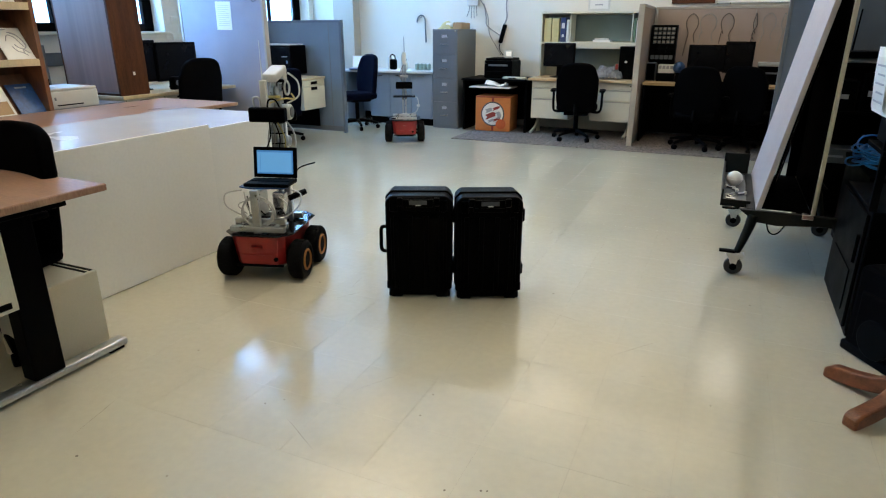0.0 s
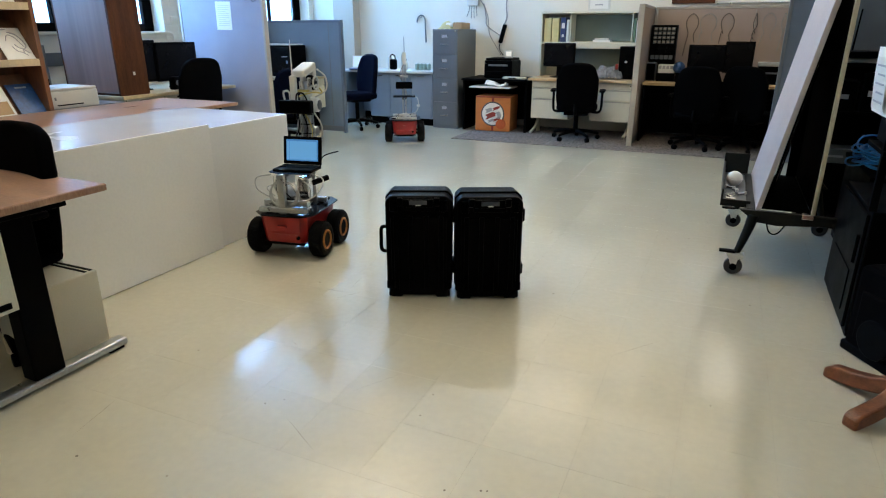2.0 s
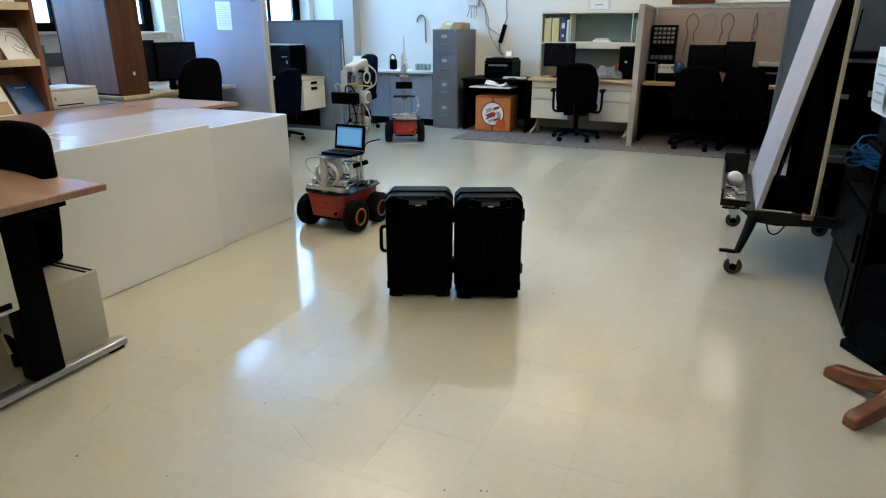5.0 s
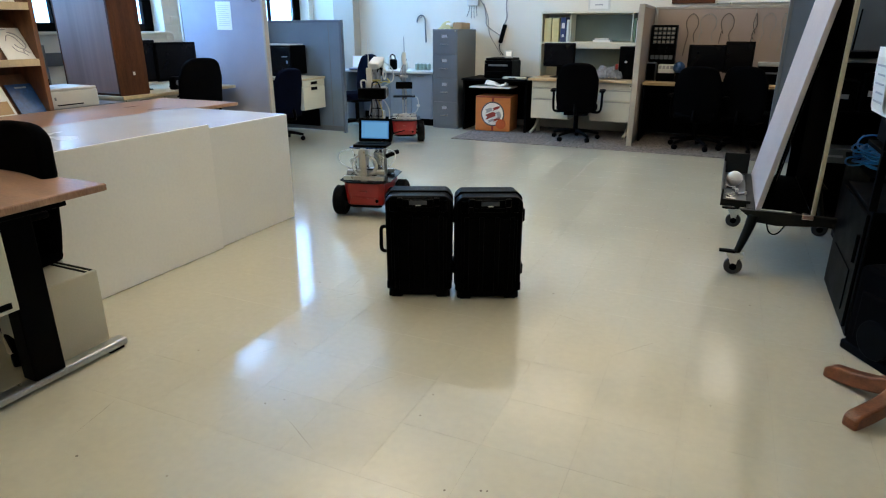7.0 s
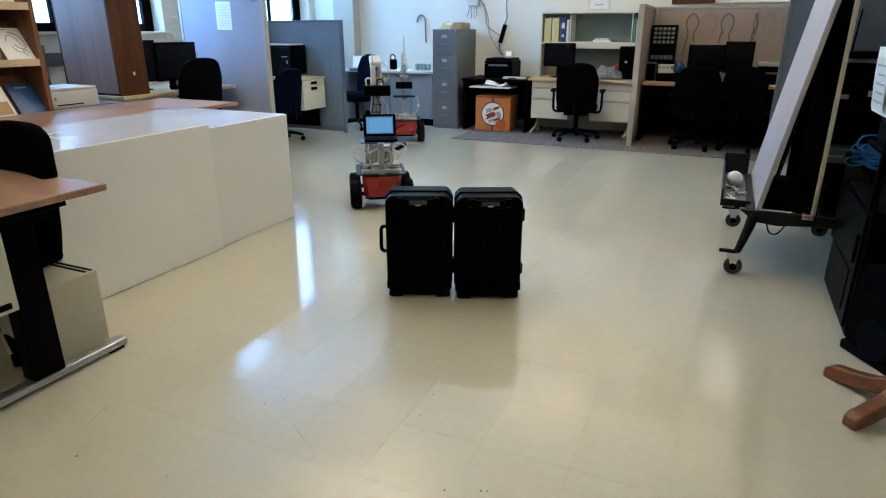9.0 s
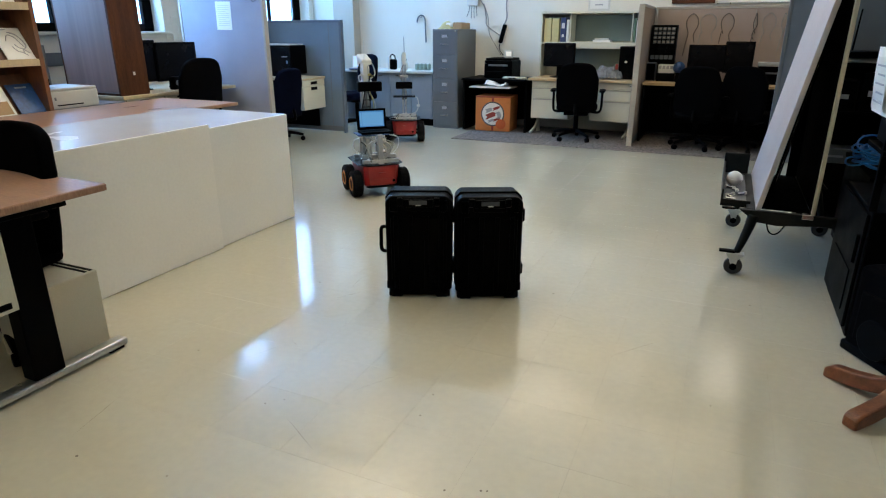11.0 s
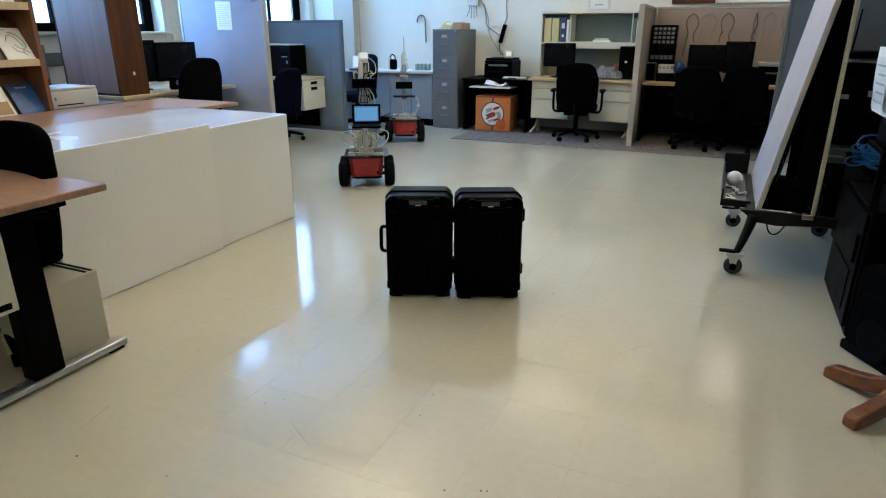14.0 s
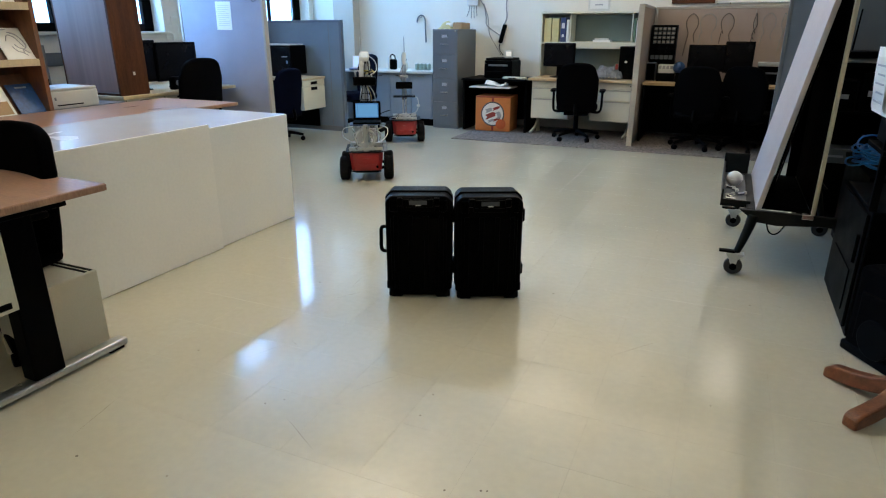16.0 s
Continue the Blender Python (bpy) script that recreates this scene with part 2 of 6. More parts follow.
BLACKPL = material("black_plastic", (0.0010, 0.0010, 0.0012), 0.45, var=0.3, scale=8, fine=220, bump=0.15, spec=0.035)
CASEPL = material("black_case_resin", (0.0005, 0.0005, 0.0006), 0.34, var=0.25, scale=9, fine=260, bump=0.12, spec=0.035)
SHOULDER = material("satin_black_resin", (0.004, 0.004, 0.0045), 0.3, var=0.2, scale=9, fine=200, bump=0.05, spec=0.3)
BLACKFAB = material("black_fabric", (0.0012, 0.0012, 0.0015), 0.95, var=0.3, scale=8, fine=300, bump=0.4, spec=0.03)
DARKPLATE = material("dark_plate", (0.085, 0.09, 0.10), 0.45, var=0.06, scale=6)
NAVYFAB = material("navy_fabric", (0.0018, 0.003, 0.010), 0.95, var=0.3, scale=8, fine=300, bump=0.4, spec=0.03)
BLACKMET = material("black_painted_steel", (0.0010, 0.0010, 0.0010), 0.45, var=0.25, scale=6, fine=160, bump=0.06, spec=0.035)
DARKGREEN = material("dark_green_steel", (0.010, 0.011, 0.010), 0.38, var=0.25, scale=6, fine=160, bump=0.06, spec=0.12)
RUBBER = material("tyre_rubber", (0.0035, 0.0035, 0.0035), 0.8, var=0.35, scale=20, fine=200, bump=0.3, spec=0.1)
GREYRUB = material("caster_rubber", (0.03, 0.03, 0.03), 0.7, var=0.2, scale=20, fine=200)
RED = material("red_painted_shell", (0.30, 0.010, 0.009), 0.33, var=0.12, scale=7, fine=140, bump=0.03)
RIMYEL = material("yellow_rim_plastic", (0.36, 0.125, 0.018), 0.55, var=0.15, scale=14, fine=120)
ALU = material("brushed_aluminium", (0.50, 0.50, 0.49), 0.30, metal=0.9, var=0.08, scale=10, fine=160, bump=0.05)
CHROME = material("chrome", (0.75, 0.75, 0.76), 0.14, metal=1.0, var=0.05, scale=10, fine=100, bump=0.0, rough_var=0.05)
WHITEPL = material("white_plastic", (0.66, 0.65, 0.60), 0.4, var=0.05, scale=9, fine=150)
CABLEW = material("white_cable", (0.52, 0.51, 0.47), 0.5, var=0.08)
CABLEY = material("yellow_cable", (0.5, 0.40, 0.12), 0.5, var=0.1)
CABLEG = material("grey_cable", (0.30, 0.28, 0.25), 0.6, var=0.1)
CABLEB = material("blue_cable", (0.015, 0.20, 0.62), 0.45, var=0.25, scale=12)
PAPER = material("paper", (0.82, 0.81, 0.77), 0.8, var=0.03)
INK = material("ink", (0.10, 0.10, 0.11), 0.8, var=0.2)
GREYINK = material("pale_ink", (0.38, 0.38, 0.40), 0.8, var=0.1)
CARD = material("cardboard", (0.42, 0.28, 0.15), 0.8, var=0.12, scale=5, fine=90)
ORANGE = material("orange_printed_card", (0.58, 0.19, 0.045), 0.55, var=0.08, scale=5, fine=90)
DKRED = material("dark_red_print", (0.28, 0.03, 0.02), 0.5, var=0.1)
BOOKBLUE = material("blue_cover", (0.012, 0.06, 0.20), 0.35, var=0.35, scale=9, fine=40)
BLUEPL = material("blue_plastic", (0.012, 0.06, 0.19), 0.3, var=0.15)
BOOKS = [material("cover_" + n, c, 0.5, var=0.1) for n, c in (("yellow", (0.58, 0.50, 0.24)), ("navy", (0.03, 0.05, 0.14)), ("grey", (0.4, 0.4, 0.38)), ("green", (0.12, 0.2, 0.12)), ("white", (0.7, 0.7, 0.66)))]
CLOTH = material("grey_cloth", (0.17, 0.175, 0.185), 0.95, var=0.45, scale=22, fine=250, bump=0.3)
SCREENOFF = material("dark_screen", (0.003, 0.003, 0.004), 0.25, var=0.1, bump=0.0, spec=0.15)
LCD = glow("laptop_screen", (0.08, 0.29, 0.66), 0.75)
LCD2 = glow("laptop_window", (0.15, 0.43, 0.78), 0.85)
LED = glow("blue_led", (0.05, 0.25, 1.0), 6.0)
BLUELAMP = glow("blue_indicator", (0.15, 0.4, 1.0), 4.0)
DIFFUSER = material("lamp_diffuser", (0.8, 0.8, 0.76), 0.5, var=0.02)
BOTTLE = material("green_glass", (0.30, 0.40, 0.33), 0.1, var=0.1, bump=0.0)
GLASS = bpy.data.materials.new("window_glass")
GLASS.use_nodes = True
gb = GLASS.node_tree.nodes["Principled BSDF"]
gb.inputs["Transmission Weight"].default_value, gb.inputs["Roughness"].default_value, gb.inputs["IOR"].default_value = 1.0, 0.0, 1.45


# ---------- structure ----------
def structure(name, bm, mat, label):
    return tagged(part(name, bm, mat), label, kind="structure")


def room():
    floor = structure("floor", box(X0, X1, Y0, Y1, -0.2, -0.0009), GROUT, "glossy beige vinyl tile floor with faint joints")
    structure("wall_north", box(X0 - 0.3, X1 + 0.3, Y1, Y1 + 0.25, -0.2, ZC), WALL, "off-white painted back wall")
    structure("wall_east", box(X1, X1 + 0.25, Y0, Y1, -0.2, ZC), WALL, "off-white painted side wall")
    structure("wall_south", box(X0 - 0.3, X1 + 0.3, Y0 - 0.25, Y0, -0.2, ZC), WALL, "off-white painted wall behind the walkway")
    structure("ceiling", box(X0 - 0.3, X1 + 0.3, Y0 - 0.25, Y1 + 0.25, ZC, ZC + 0.2), CEIL, "plain white ceiling")
    bm = bmesh.new()
    edges = [Y0] + [v for w in WIN for v in w] + [Y1]
    ta, tb, tz0, tz1 = TOPLIGHT
    for i in range(0, len(edges), 2):
        ya, yb = edges[i], edges[i + 1]
        if ya < ta < yb:  # the high window runs on to the next tall one
            box(X0 - 0.3, X0, ya, ta, -0.2, ZC, bm=bm)
            box(X0 - 0.3, X0, ta, tb, -0.2, tz0, bm=bm)
            box(X0 - 0.3, X0, ta, tb, tz1, ZC, bm=bm)
        else:
            box(X0 - 0.3, X0, ya, yb, -0.2, ZC, bm=bm)
    for (a, b), WIN_Z1 in zip(WIN, WIN_TOP):
        box(X0 - 0.3, X0, a, b, -0.2, WIN_Z0, bm=bm)
        box(X0 - 0.3, X0, a, b, WIN_Z1, ZC, bm=bm)
    structure("wall_west", bm, WALL, "painted masonry window wall")
    # painted blocks on the piers between the windows
    west = tagged(new("block_facing"), "painted concrete block facing of the window wall", kind="structure")
    mesh = None
    for a, b in ((4.63, 4.74), (5.85, 7.31)):
        row = 0
        z = 0.9
        while z < 2.0:
            y = a - (0.1 if row % 2 else 0.0)
            while y < b - 0.02:
                ya, yb = max(y, a), min(y + 0.2, b)
                if yb - ya > 0.03:
                    part("block", box(X0, X0 + 0.006, ya + 0.002, yb - 0.002, z + 0.002, z + 0.098, 0.0015, seg=1), BLOCK, west)
                y += 0.2
            z += 0.1
            row += 1
    # column and sill
    structure("column", box(-5.78, -5.42, 8.72, Y1 - 0.002, -0.1, ZC - 0.002), COLUMN, "column against the back wall, its shade put into the beige colour")
    structure("cable_duct", box(X0, X0 + 0.03, Y0 + 0.01, 8.71, WIN_Z0 - 0.33, WIN_Z0 - 0.20, 0.006), GREYSTEEL, "grey steel cable duct along the window wall")
    structure("radiator_cover", box(X0, X0 + 0.14, 2.6, 4.2, 0.02, WIN_Z0 - 0.12, 0.008), GREYSTEEL, "grey steel convector cover under the window")
    for k in range(6):
        structure("vent_slot", box(X0 + 0.139, X0 + 0.143, 3.90 + 0.05 * k, 3.925 + 0.05 * k, 0.80, 0.88), BLACKPL, "dark slot in the convector cover")
    for i, (a, b) in enumerate(WIN):
        WIN_Z1 = WIN_TOP[i]
        w = thing("window_%d" % (i + 1), pose(X0 - DEEP, 0, 0), "tall window with dark metal frame in bright daylight", "window", kind="structure")
        fr = (0.06, 0.13, 0.17)[i]
        for y0, y1, z0, z1 in ((a, a + 0.03, WIN_Z0, WIN_Z1), (b - fr, b, WIN_Z0, WIN_Z1), (a + 0.03, b - fr, WIN_Z0, WIN_Z0 + 0.09), (a + 0.03, b - fr, WIN_Z1 - 0.05, WIN_Z1)):
            part("window_frame", box(-0.03, 0.03, y0, y1, z0, z1, 0.004), BLACKMET, w)
        mid = (a + b) / 2
        part("mullion", box(-0.025, 0.025, mid - 0.02, mid + 0.02, WIN_Z0 + 0.09, WIN_Z1 - 0.05, 0.004), BLACKMET, w)
        part("transom", box(-0.024, 0.024, a + 0.05, b - fr, 2.05, 2.09, 0.004), BLACKMET, w)
        for y0, y1 in ((a + 0.03, mid - 0.02), (mid + 0.02, b - fr)):
            p = part("pane", box(-0.004, 0.004, y0, y1, WIN_Z0 + 0.09, WIN_Z1 - 0.05), GLASS, w)
            p.visible_shadow = False
        part("window_sill", box(DEEP + 0.002, DEEP + 0.05, a - 0.03, b + 0.03, WIN_Z0 - 0.03, WIN_Z0 + 0.004, 0.005), CREAM, w)
    w = thing("window_4", pose(X0 - DEEP, 0, 0), "narrow high window near the ceiling", "window", kind="structure")
    for y0, y1, z0, z1 in ((ta, ta + 0.03, tz0, tz1), (tb - 0.015, tb, tz0, tz1), (ta + 0.03, tb - 0.015, tz0, tz0 + 0.03), (ta + 0.03, tb - 0.015, tz1 - 0.03, tz1)):
        part("window_frame", box(-0.03, 0.03, y0, y1, z0, z1, 0.004), BLACKMET, w)
    pane = part("pane", box(-0.004, 0.004, ta + 0.03, tb - 0.015, tz0 + 0.03, tz1 - 0.03), GLASS, w)
    pane.visible_shadow = False
    structure("carpet", box(-3.2, X1 - 0.01, 7.42, Y1 - 0.005, -0.003, 0.008, 0.003), CARPET, "dark grey-brown carpet under the desks")
    structure("baseboard", box(-5.4, -3.9, Y1 - 0.012, Y1, 0.0, 0.1, 0.003), BLACKPL, "black vinyl baseboard")
    return floor


floor = room()


def pendant_lights():
    # each lamp gets a fixture, the added seventh too
    for x, y in LAMPS:
        p = thing("ceiling_light", pose(x, y, LAMP_Z), "long fluorescent light fixture hung below the ceiling", "ceiling light", "fluorescent lights")
        part("housing", box(-0.31, 0.31, -0.61, 0.61, 0.012, 0.1, 0.01), WHITEPL, p)
        part("diffuser", box(-0.28, 0.28, -0.57, 0.57, 0.0, 0.011), DIFFUSER, p)
        for s in (-0.4, 0.4):
            part("hanger", rod((0, s, 0.1), (0, s, ZC - LAMP_Z), 0.008), WHITEPL, p)


pendant_lights()


# ---------- the moving robot and its twin ----------
def wheel(parent, x, y, side):
    r = 0.110
    prof = [(0.060, -0.034), (0.080, -0.041), (0.100, -0.037), (0.108, -0.028), (0.110, -0.012), (0.110, 0.012), (0.108, 0.028), (0.100, 0.037), (0.080, 0.041), (0.060, 0.034)]
    prof = [(a, 1.12 * h) for a, h in prof]
    bm = lathe(prof, 40, axis="X")
    for k in range(30):
        a = 2 * math.pi * k / 30
        for s in (-1, 1):
            box(s * 0.017 - 0.014, s * 0.017 + 0.014, -0.005, 0.005, 0.107, 0.1115, bm=bm, m=Matrix.Rotation(a + (0.1 if s > 0 else 0), 4, "X"))
    w = part("wheel", bm, RUBBER, parent, "knobbly black rubber tyre", smooth=False)
    w.location = (x, y, r)
    o = side
    rim = lathe([(0.060, 0.008 * o), (0.062, 0.042 * o), (0.054, 0.048 * o), (0.044, 0.026 * o), (0.020, 0.022 * o), (0.015, 0.034 * o), (0.008, 0.036 * o)], 32, axis="X")
    for k in range(5):
        box(0.018 if o > 0 else -0.037, 0.037 if o > 0 else -0.018, -0.008, 0.008, 0.018, 0.052, 0.002, bm=rim, m=Matrix.Rotation(2 * math.pi * k / 5, 4, "X"))
    bmesh.ops.recalc_face_normals(rim, faces=rim.faces)
    part("rim", rim, RIMYEL, w, "yellow plastic wheel rim")
    return w


def rover(label, m, near=True):
    r = thing("robot", m, label, "robot", "two red robots")
    # body: red shell that narrows downwards
    bm = bmesh.new()
    rows = [(0.085, 0.128, 0.205), (0.10, 0.140, 0.218), (0.235, 0.152, 0.235), (0.262, 0.154, 0.237), (0.268, 0.149, 0.232)]
    rings = []
    for z, hx, hy in rows:
        c = 0.035
        pts = [(-hx + c, -hy), (hx - c, -hy), (hx, -hy + c), (hx, hy - c), (hx - c, hy), (-hx + c, hy), (-hx, hy - c), (-hx, -hy + c)]
        rings.append([bm.verts.new((x, y, z)) for x, y in pts])
    for a, b in zip(rings, rings[1:]):
        for j in range(8):
            bm.faces.new((a[j], a[(j + 1) % 8], b[(j + 1) % 8], b[j]))
    bm.faces.new(rings[0][::-1]), bm.faces.new(rings[-1])
    part("body", bm, RED, r, "red painted shell")
    part("rear_hatch", box(-0.10, 0.10, -0.238, -0.222, 0.135, 0.215, 0.006, m=Matrix.Rotation(radians(-4), 4, "X")), RED, r)
    part("socket", rod((0.10, -0.236, 0.135), (0.10, -0.226, 0.135), 0.012, seg=14), BLACKPL, r, "round black socket")
    part("bumper_lip", box(-0.135, 0.135, -0.225, -0.205, 0.086, 0.098, 0.003), BLACKMET, r)
    part("hatch_latch", box(-0.03, 0.03, -0.246, -0.232, 0.20, 0.212, 0.002), RED, r)
    part("underside", box(-0.11, 0.11, -0.19, 0.19, 0.07, 0.086, 0.006), BLACKMET, r)
    part("axle", rod((-0.19, -0.134, 0.11), (0.19, -0.134, 0.11), 0.016), BLACKMET, r)
    part("axle", rod((-0.19, 0.134, 0.11), (0.19, 0.134, 0.11), 0.016), BLACKMET, r)
    # deck: black plate with cut corners
    w, h, c = 0.195, 0.255, 0.07
    part("deck", prism([(-w + c, -h), (w - c, -h), (w, -h + c), (w, h - c), (w - c, h), (-w + c, h), (-w, h - c), (-w, -h + c)], 0.270, 0.277, 0.002), DECK, r, "glossy black top plate")
    # aluminium profile frame
    for y in (-0.20, 0.10):
        part("frame_bar", box(-0.155, 0.155, y - 0.018, y + 0.018, 0.285, 0.315, 0.004), ALU, r, "aluminium profile bar")
    part("frame_bar", box(-0.145, 0.145, -0.165, -0.13, 0.318, 0.348, 0.004), ALU, r, "aluminium profile bar")
    for x in (-0.06, 0.06):
        part("frame_rail", box(x - 0.012, x + 0.012, -0.18, 0.14, 0.277, 0.286, 0.003), ALU, r)
    part("post", box(-0.022, 0.022, -0.215, -0.185, 0.27, 0.52 if near else 0.36, 0.004), ALU, r, "aluminium upright")
    mast_y = 0.06
    low = set(r.children)
    if near:
        # the tray's blue paints in the window's reflection
        part("tray", prism([(-0.15, -0.12), (-0.08, -0.15), (0.12, -0.13), (0.12, 0.05), (-0.15, 0.05)], 0.520, 0.528, 0.002), BLUEPL, r, "tray under the laptop, the window's blue reflection put into its colour")
        lap = part("laptop", box(-0.13, 0.13, -0.135, 0.02, 0.529, 0.549, 0.005), BLACKPL, r, "open black laptop")
        part("keyboard", box(-0.115, 0.115, -0.07, 0.005, 0.549, 0.5525, 0.001), BLACKMET, lap)
        tilt = Matrix.Translation((0, 0.025, 0.55)) @ Matrix.Rotation(radians(-9), 4, "X")
        part("lid", box(-0.13, 0.13, -0.006, 0.006, 0.0, 0.175, 0.004, m=tilt), BLACKPL, lap, "black screen bezel")
        part("screen", box(-0.108, 0.108, -0.0085, -0.0065, 0.022, 0.156, m=tilt), LCD, lap, "lit blue screen")
        part("window", box(-0.085, 0.10, -0.0105, -0.009, 0.03, 0.145, m=tilt), LCD2, lap)
        part("toolbar", box(-0.104, -0.088, -0.0105, -0.009, 0.03, 0.145, m=tilt), LCD2, lap)
        # coiled cable and clutter below the laptop
        for k in range(4):
            ry, rz, cx = 0.085 + 0.004 * k, 0.075 + 0.006 * (k % 3), 0.004 * k - 0.01
            pts = [(cx + ry * math.cos(a), -0.215 - 0.007 * k + 0.01 * math.sin(2 * a + k), 0.415 + rz * math.sin(a)) for a in [2 * math.pi * j / 12 for j in range(12)]]
            part("cable_coil", tube(pts, 0.0046, 6, closed=True, n=4), CABLEW, r, "coil of white cable", smooth=True)
        part("cable", tube([(-0.12, -0.15, 0.515), (-0.20, -0.19, 0.50), (-0.21, -0.18, 0.43), (-0.15, -0.16, 0.38), (-0.08, -0.14, 0.345)], 0.004), CABLEW, r, smooth=True)
        part("cable", tube([(0.13, -0.10, 0.515), (0.20, -0.10, 0.49), (0.19, -0.14, 0.42), (0.10, -0.2, 0.36), (-0.02, -0.22, 0.34), (-0.09, -0.2, 0.36)], 0.004), CABLEW, r, smooth=True)
        part("controller_box", box(-0.085, -0.035, -0.12, 0.0, 0.35, 0.50, 0.006), ALU, r, "bare metal electronics box")
        part("controller_box", box(0.03, 0.10, -0.10, 0.02, 0.36, 0.49, 0.006), CHROME, r, "bare metal electronics box")
        part("battery", box(0.02, 0.13, -0.02, 0.16, 0.278, 0.31, 0.01), BLACKPL, r)
        grip = box(-0.012, 0.012, -0.05, 0.06, -0.014, 0.014, 0.004, m=Matrix.Translation((0.165, -0.07, 0.475)) @ Matrix.Rotation(radians(25), 4, "X") @ Matrix.Rotation(radians(-50), 4, "Z"))
        part("pendant_switch", grip, BLACKPL, r, "black hand switch")
        rng = random.Random(21)
        for k in range(7):
            x0, y0, z0 = rng.uniform(-0.13, 0.13), rng.uniform(-0.20, -0.12), rng.uniform(0.34, 0.40)
            part("loose_wire", tube([(x0, y0, z0), (x0 + rng.uniform(-0.06, 0.06), y0 - 0.03, z0 + 0.06), (x0 + rng.uniform(-0.07, 0.07), y0 + 0.03, z0 + rng.uniform(0.07, 0.13))], 0.0035, 6), (CABLEW, CABLEG, BLACKPL)[k % 3], r, smooth=True)
        for k, (x, z) in enumerate(((-0.07, 0.33), (0.0, 0.335), (0.07, 0.33))):
            part("tube", rod((x - 0.05, -0.16 - 0.02 * k, z + 0.02), (x + 0.05, -0.15, z + 0.03), 0.011, seg=14), CHROME, r, "bright metal tube")
        part("hub", box(-0.02, 0.05, -0.205, -0.17, 0.352, 0.376, 0.004), BLACKPL, r, "small black hub")
        part("clamp", box(-0.15, -0.11, -0.22, -0.18, 0.318, 0.345, 0.004), CHROME, r)
        part("clamp", box(0.11, 0.15, -0.22, -0.18, 0.318, 0.345, 0.004), CHROME, r)
        for sx in (-0.10, 0.10):
            part("tray_post", box(sx - 0.012, sx + 0.012, -0.02, 0.005, 0.277, 0.52, 0.003), ALU, r)
        part("side_antenna", tube([(0.12, 0.05, 0.53), (0.14, 0.06, 0.60), (0.23, 0.10, 0.63)], 0.004), BLACKPL, r, smooth=True)
    else:
        part("tray", box(-0.14, 0.14, -0.03, 0.10, 0.535, 0.55, 0.004), BLACKPL, r, "black shelf plate")
        part("cable", tube([(0.10, 0.0, 0.55), (0.16, -0.02, 0.53), (0.18, -0.03, 0.45), (0.15, -0.03, 0.36), (0.06, -0.05, 0.33)], 0.005), CABLEW, r, smooth=True)
        part("plug", box(0.155, 0.195, -0.04, -0.015, 0.42, 0.45, 0.006), WHITEPL, r)
        part("wifi_box", box(-0.16, -0.11, -0.22, -0.12, 0.29, 0.31, 0.004), BLACKPL, r)
    if near:
        lap.location.x += 0.012
    for o in set(r.children) - low:
        o.location.y += 0.06 if near else 0.0
        o.location.z -= 0.025 if near else 0.0
    # mast
    low = set(r.children)
    mz = 1.05
    part("mast", box(-0.03, -0.006, mast_y - 0.012, mast_y + 0.012, 0.277, mz, 0.003), ALU, r, "aluminium mast")
    part("mast", box(0.006, 0.03, mast_y - 0.012, mast_y + 0.012, 0.277, mz, 0.003), ALU, r, "aluminium mast")
    bz0, bz1 = (0.865, 0.945) if near else (0.64, 0.725)
    cb = part("camera_box", box(-0.105, 0.105, -0.10, -0.045, bz0, bz1, 0.008), BLACKPL, r, "black camera box on the mast")
    part("bracket", box(-0.03, 0.03, -0.045, mast_y + 0.0, bz0 + 0.02, bz1 - 0.02, 0.003), ALU, cb)
    if near:
        drum = lathe([(0.0, -0.05), (0.040, -0.05), (0.046, -0.044), (0.046, 0.044), (0.040, 0.05), (0.02, 0.052)][1:], 28, axis="X", m=Matrix.Translation((0.02, 0.11, 0.90)))
        part("motor_drum", drum, WHITEPL, r, "white motor drum", smooth=False)
        part("arm_link", box(-0.014, 0.030, 0.085, 0.115, 0.64, 0.87, 0.010), DULLALU, r, "bare metal arm link")
        part("arm_link", box(-0.045, -0.028, 0.05, 0.09, 0.66, 0.86, 0.006), DULLALU, r, "bare metal arm link")
        part("arm_joint", lathe([(0.030, -0.03), (0.034, -0.024), (0.034, 0.024), (0.030, 0.03)], 22, axis="X", m=Matrix.Translation((0.01, 0.13, 0.725))), ALU, r, "bare metal joint drum")
        part("arm_joint", lathe([(0.022, -0.035), (0.026, -0.03), (0.026, 0.03), (0.022, 0.035)], 22, axis="X", m=Matrix.Translation((0.01, 0.11, 0.66))), ALU, r)
        part("arm_link", box(-0.03, 0.0, 0.06, 0.10, 0.93, 1.09, 0.010), WHITEPL, r, "white arm link")
        part("arm_link", box(0.012, 0.03, 0.07, 0.11, 0.95, 1.07, 0.006), ALU, r)
        part("gearbox", box(-0.03, 0.035, 0.10, 0.17, 1.02, 1.085, 0.012), BLACKPL, r, "black gearbox")
        part("gripper_ring", tube([(0.045, 0.135 + 0.038 * math.cos(t), 1.035 + 0.038 * math.sin(t)) for t in [math.pi * k / 6 for k in range(12)]], 0.006, 8, closed=True), WHITEPL, r, "white ring of the gripper", smooth=True)
        part("forearm", box(-0.045, 0.045, -0.035, 0.145, -0.022, 0.024, 0.012, m=Matrix.Translation((0, 0.02, 1.105)) @ Matrix.Rotation(radians(15), 4, "X")), WHITEPL, r, "white forearm housing")
        part("forearm_cap", box(-0.038, 0.038, 0.13, 0.18, 1.06, 1.14, 0.014), WHITEPL, r)
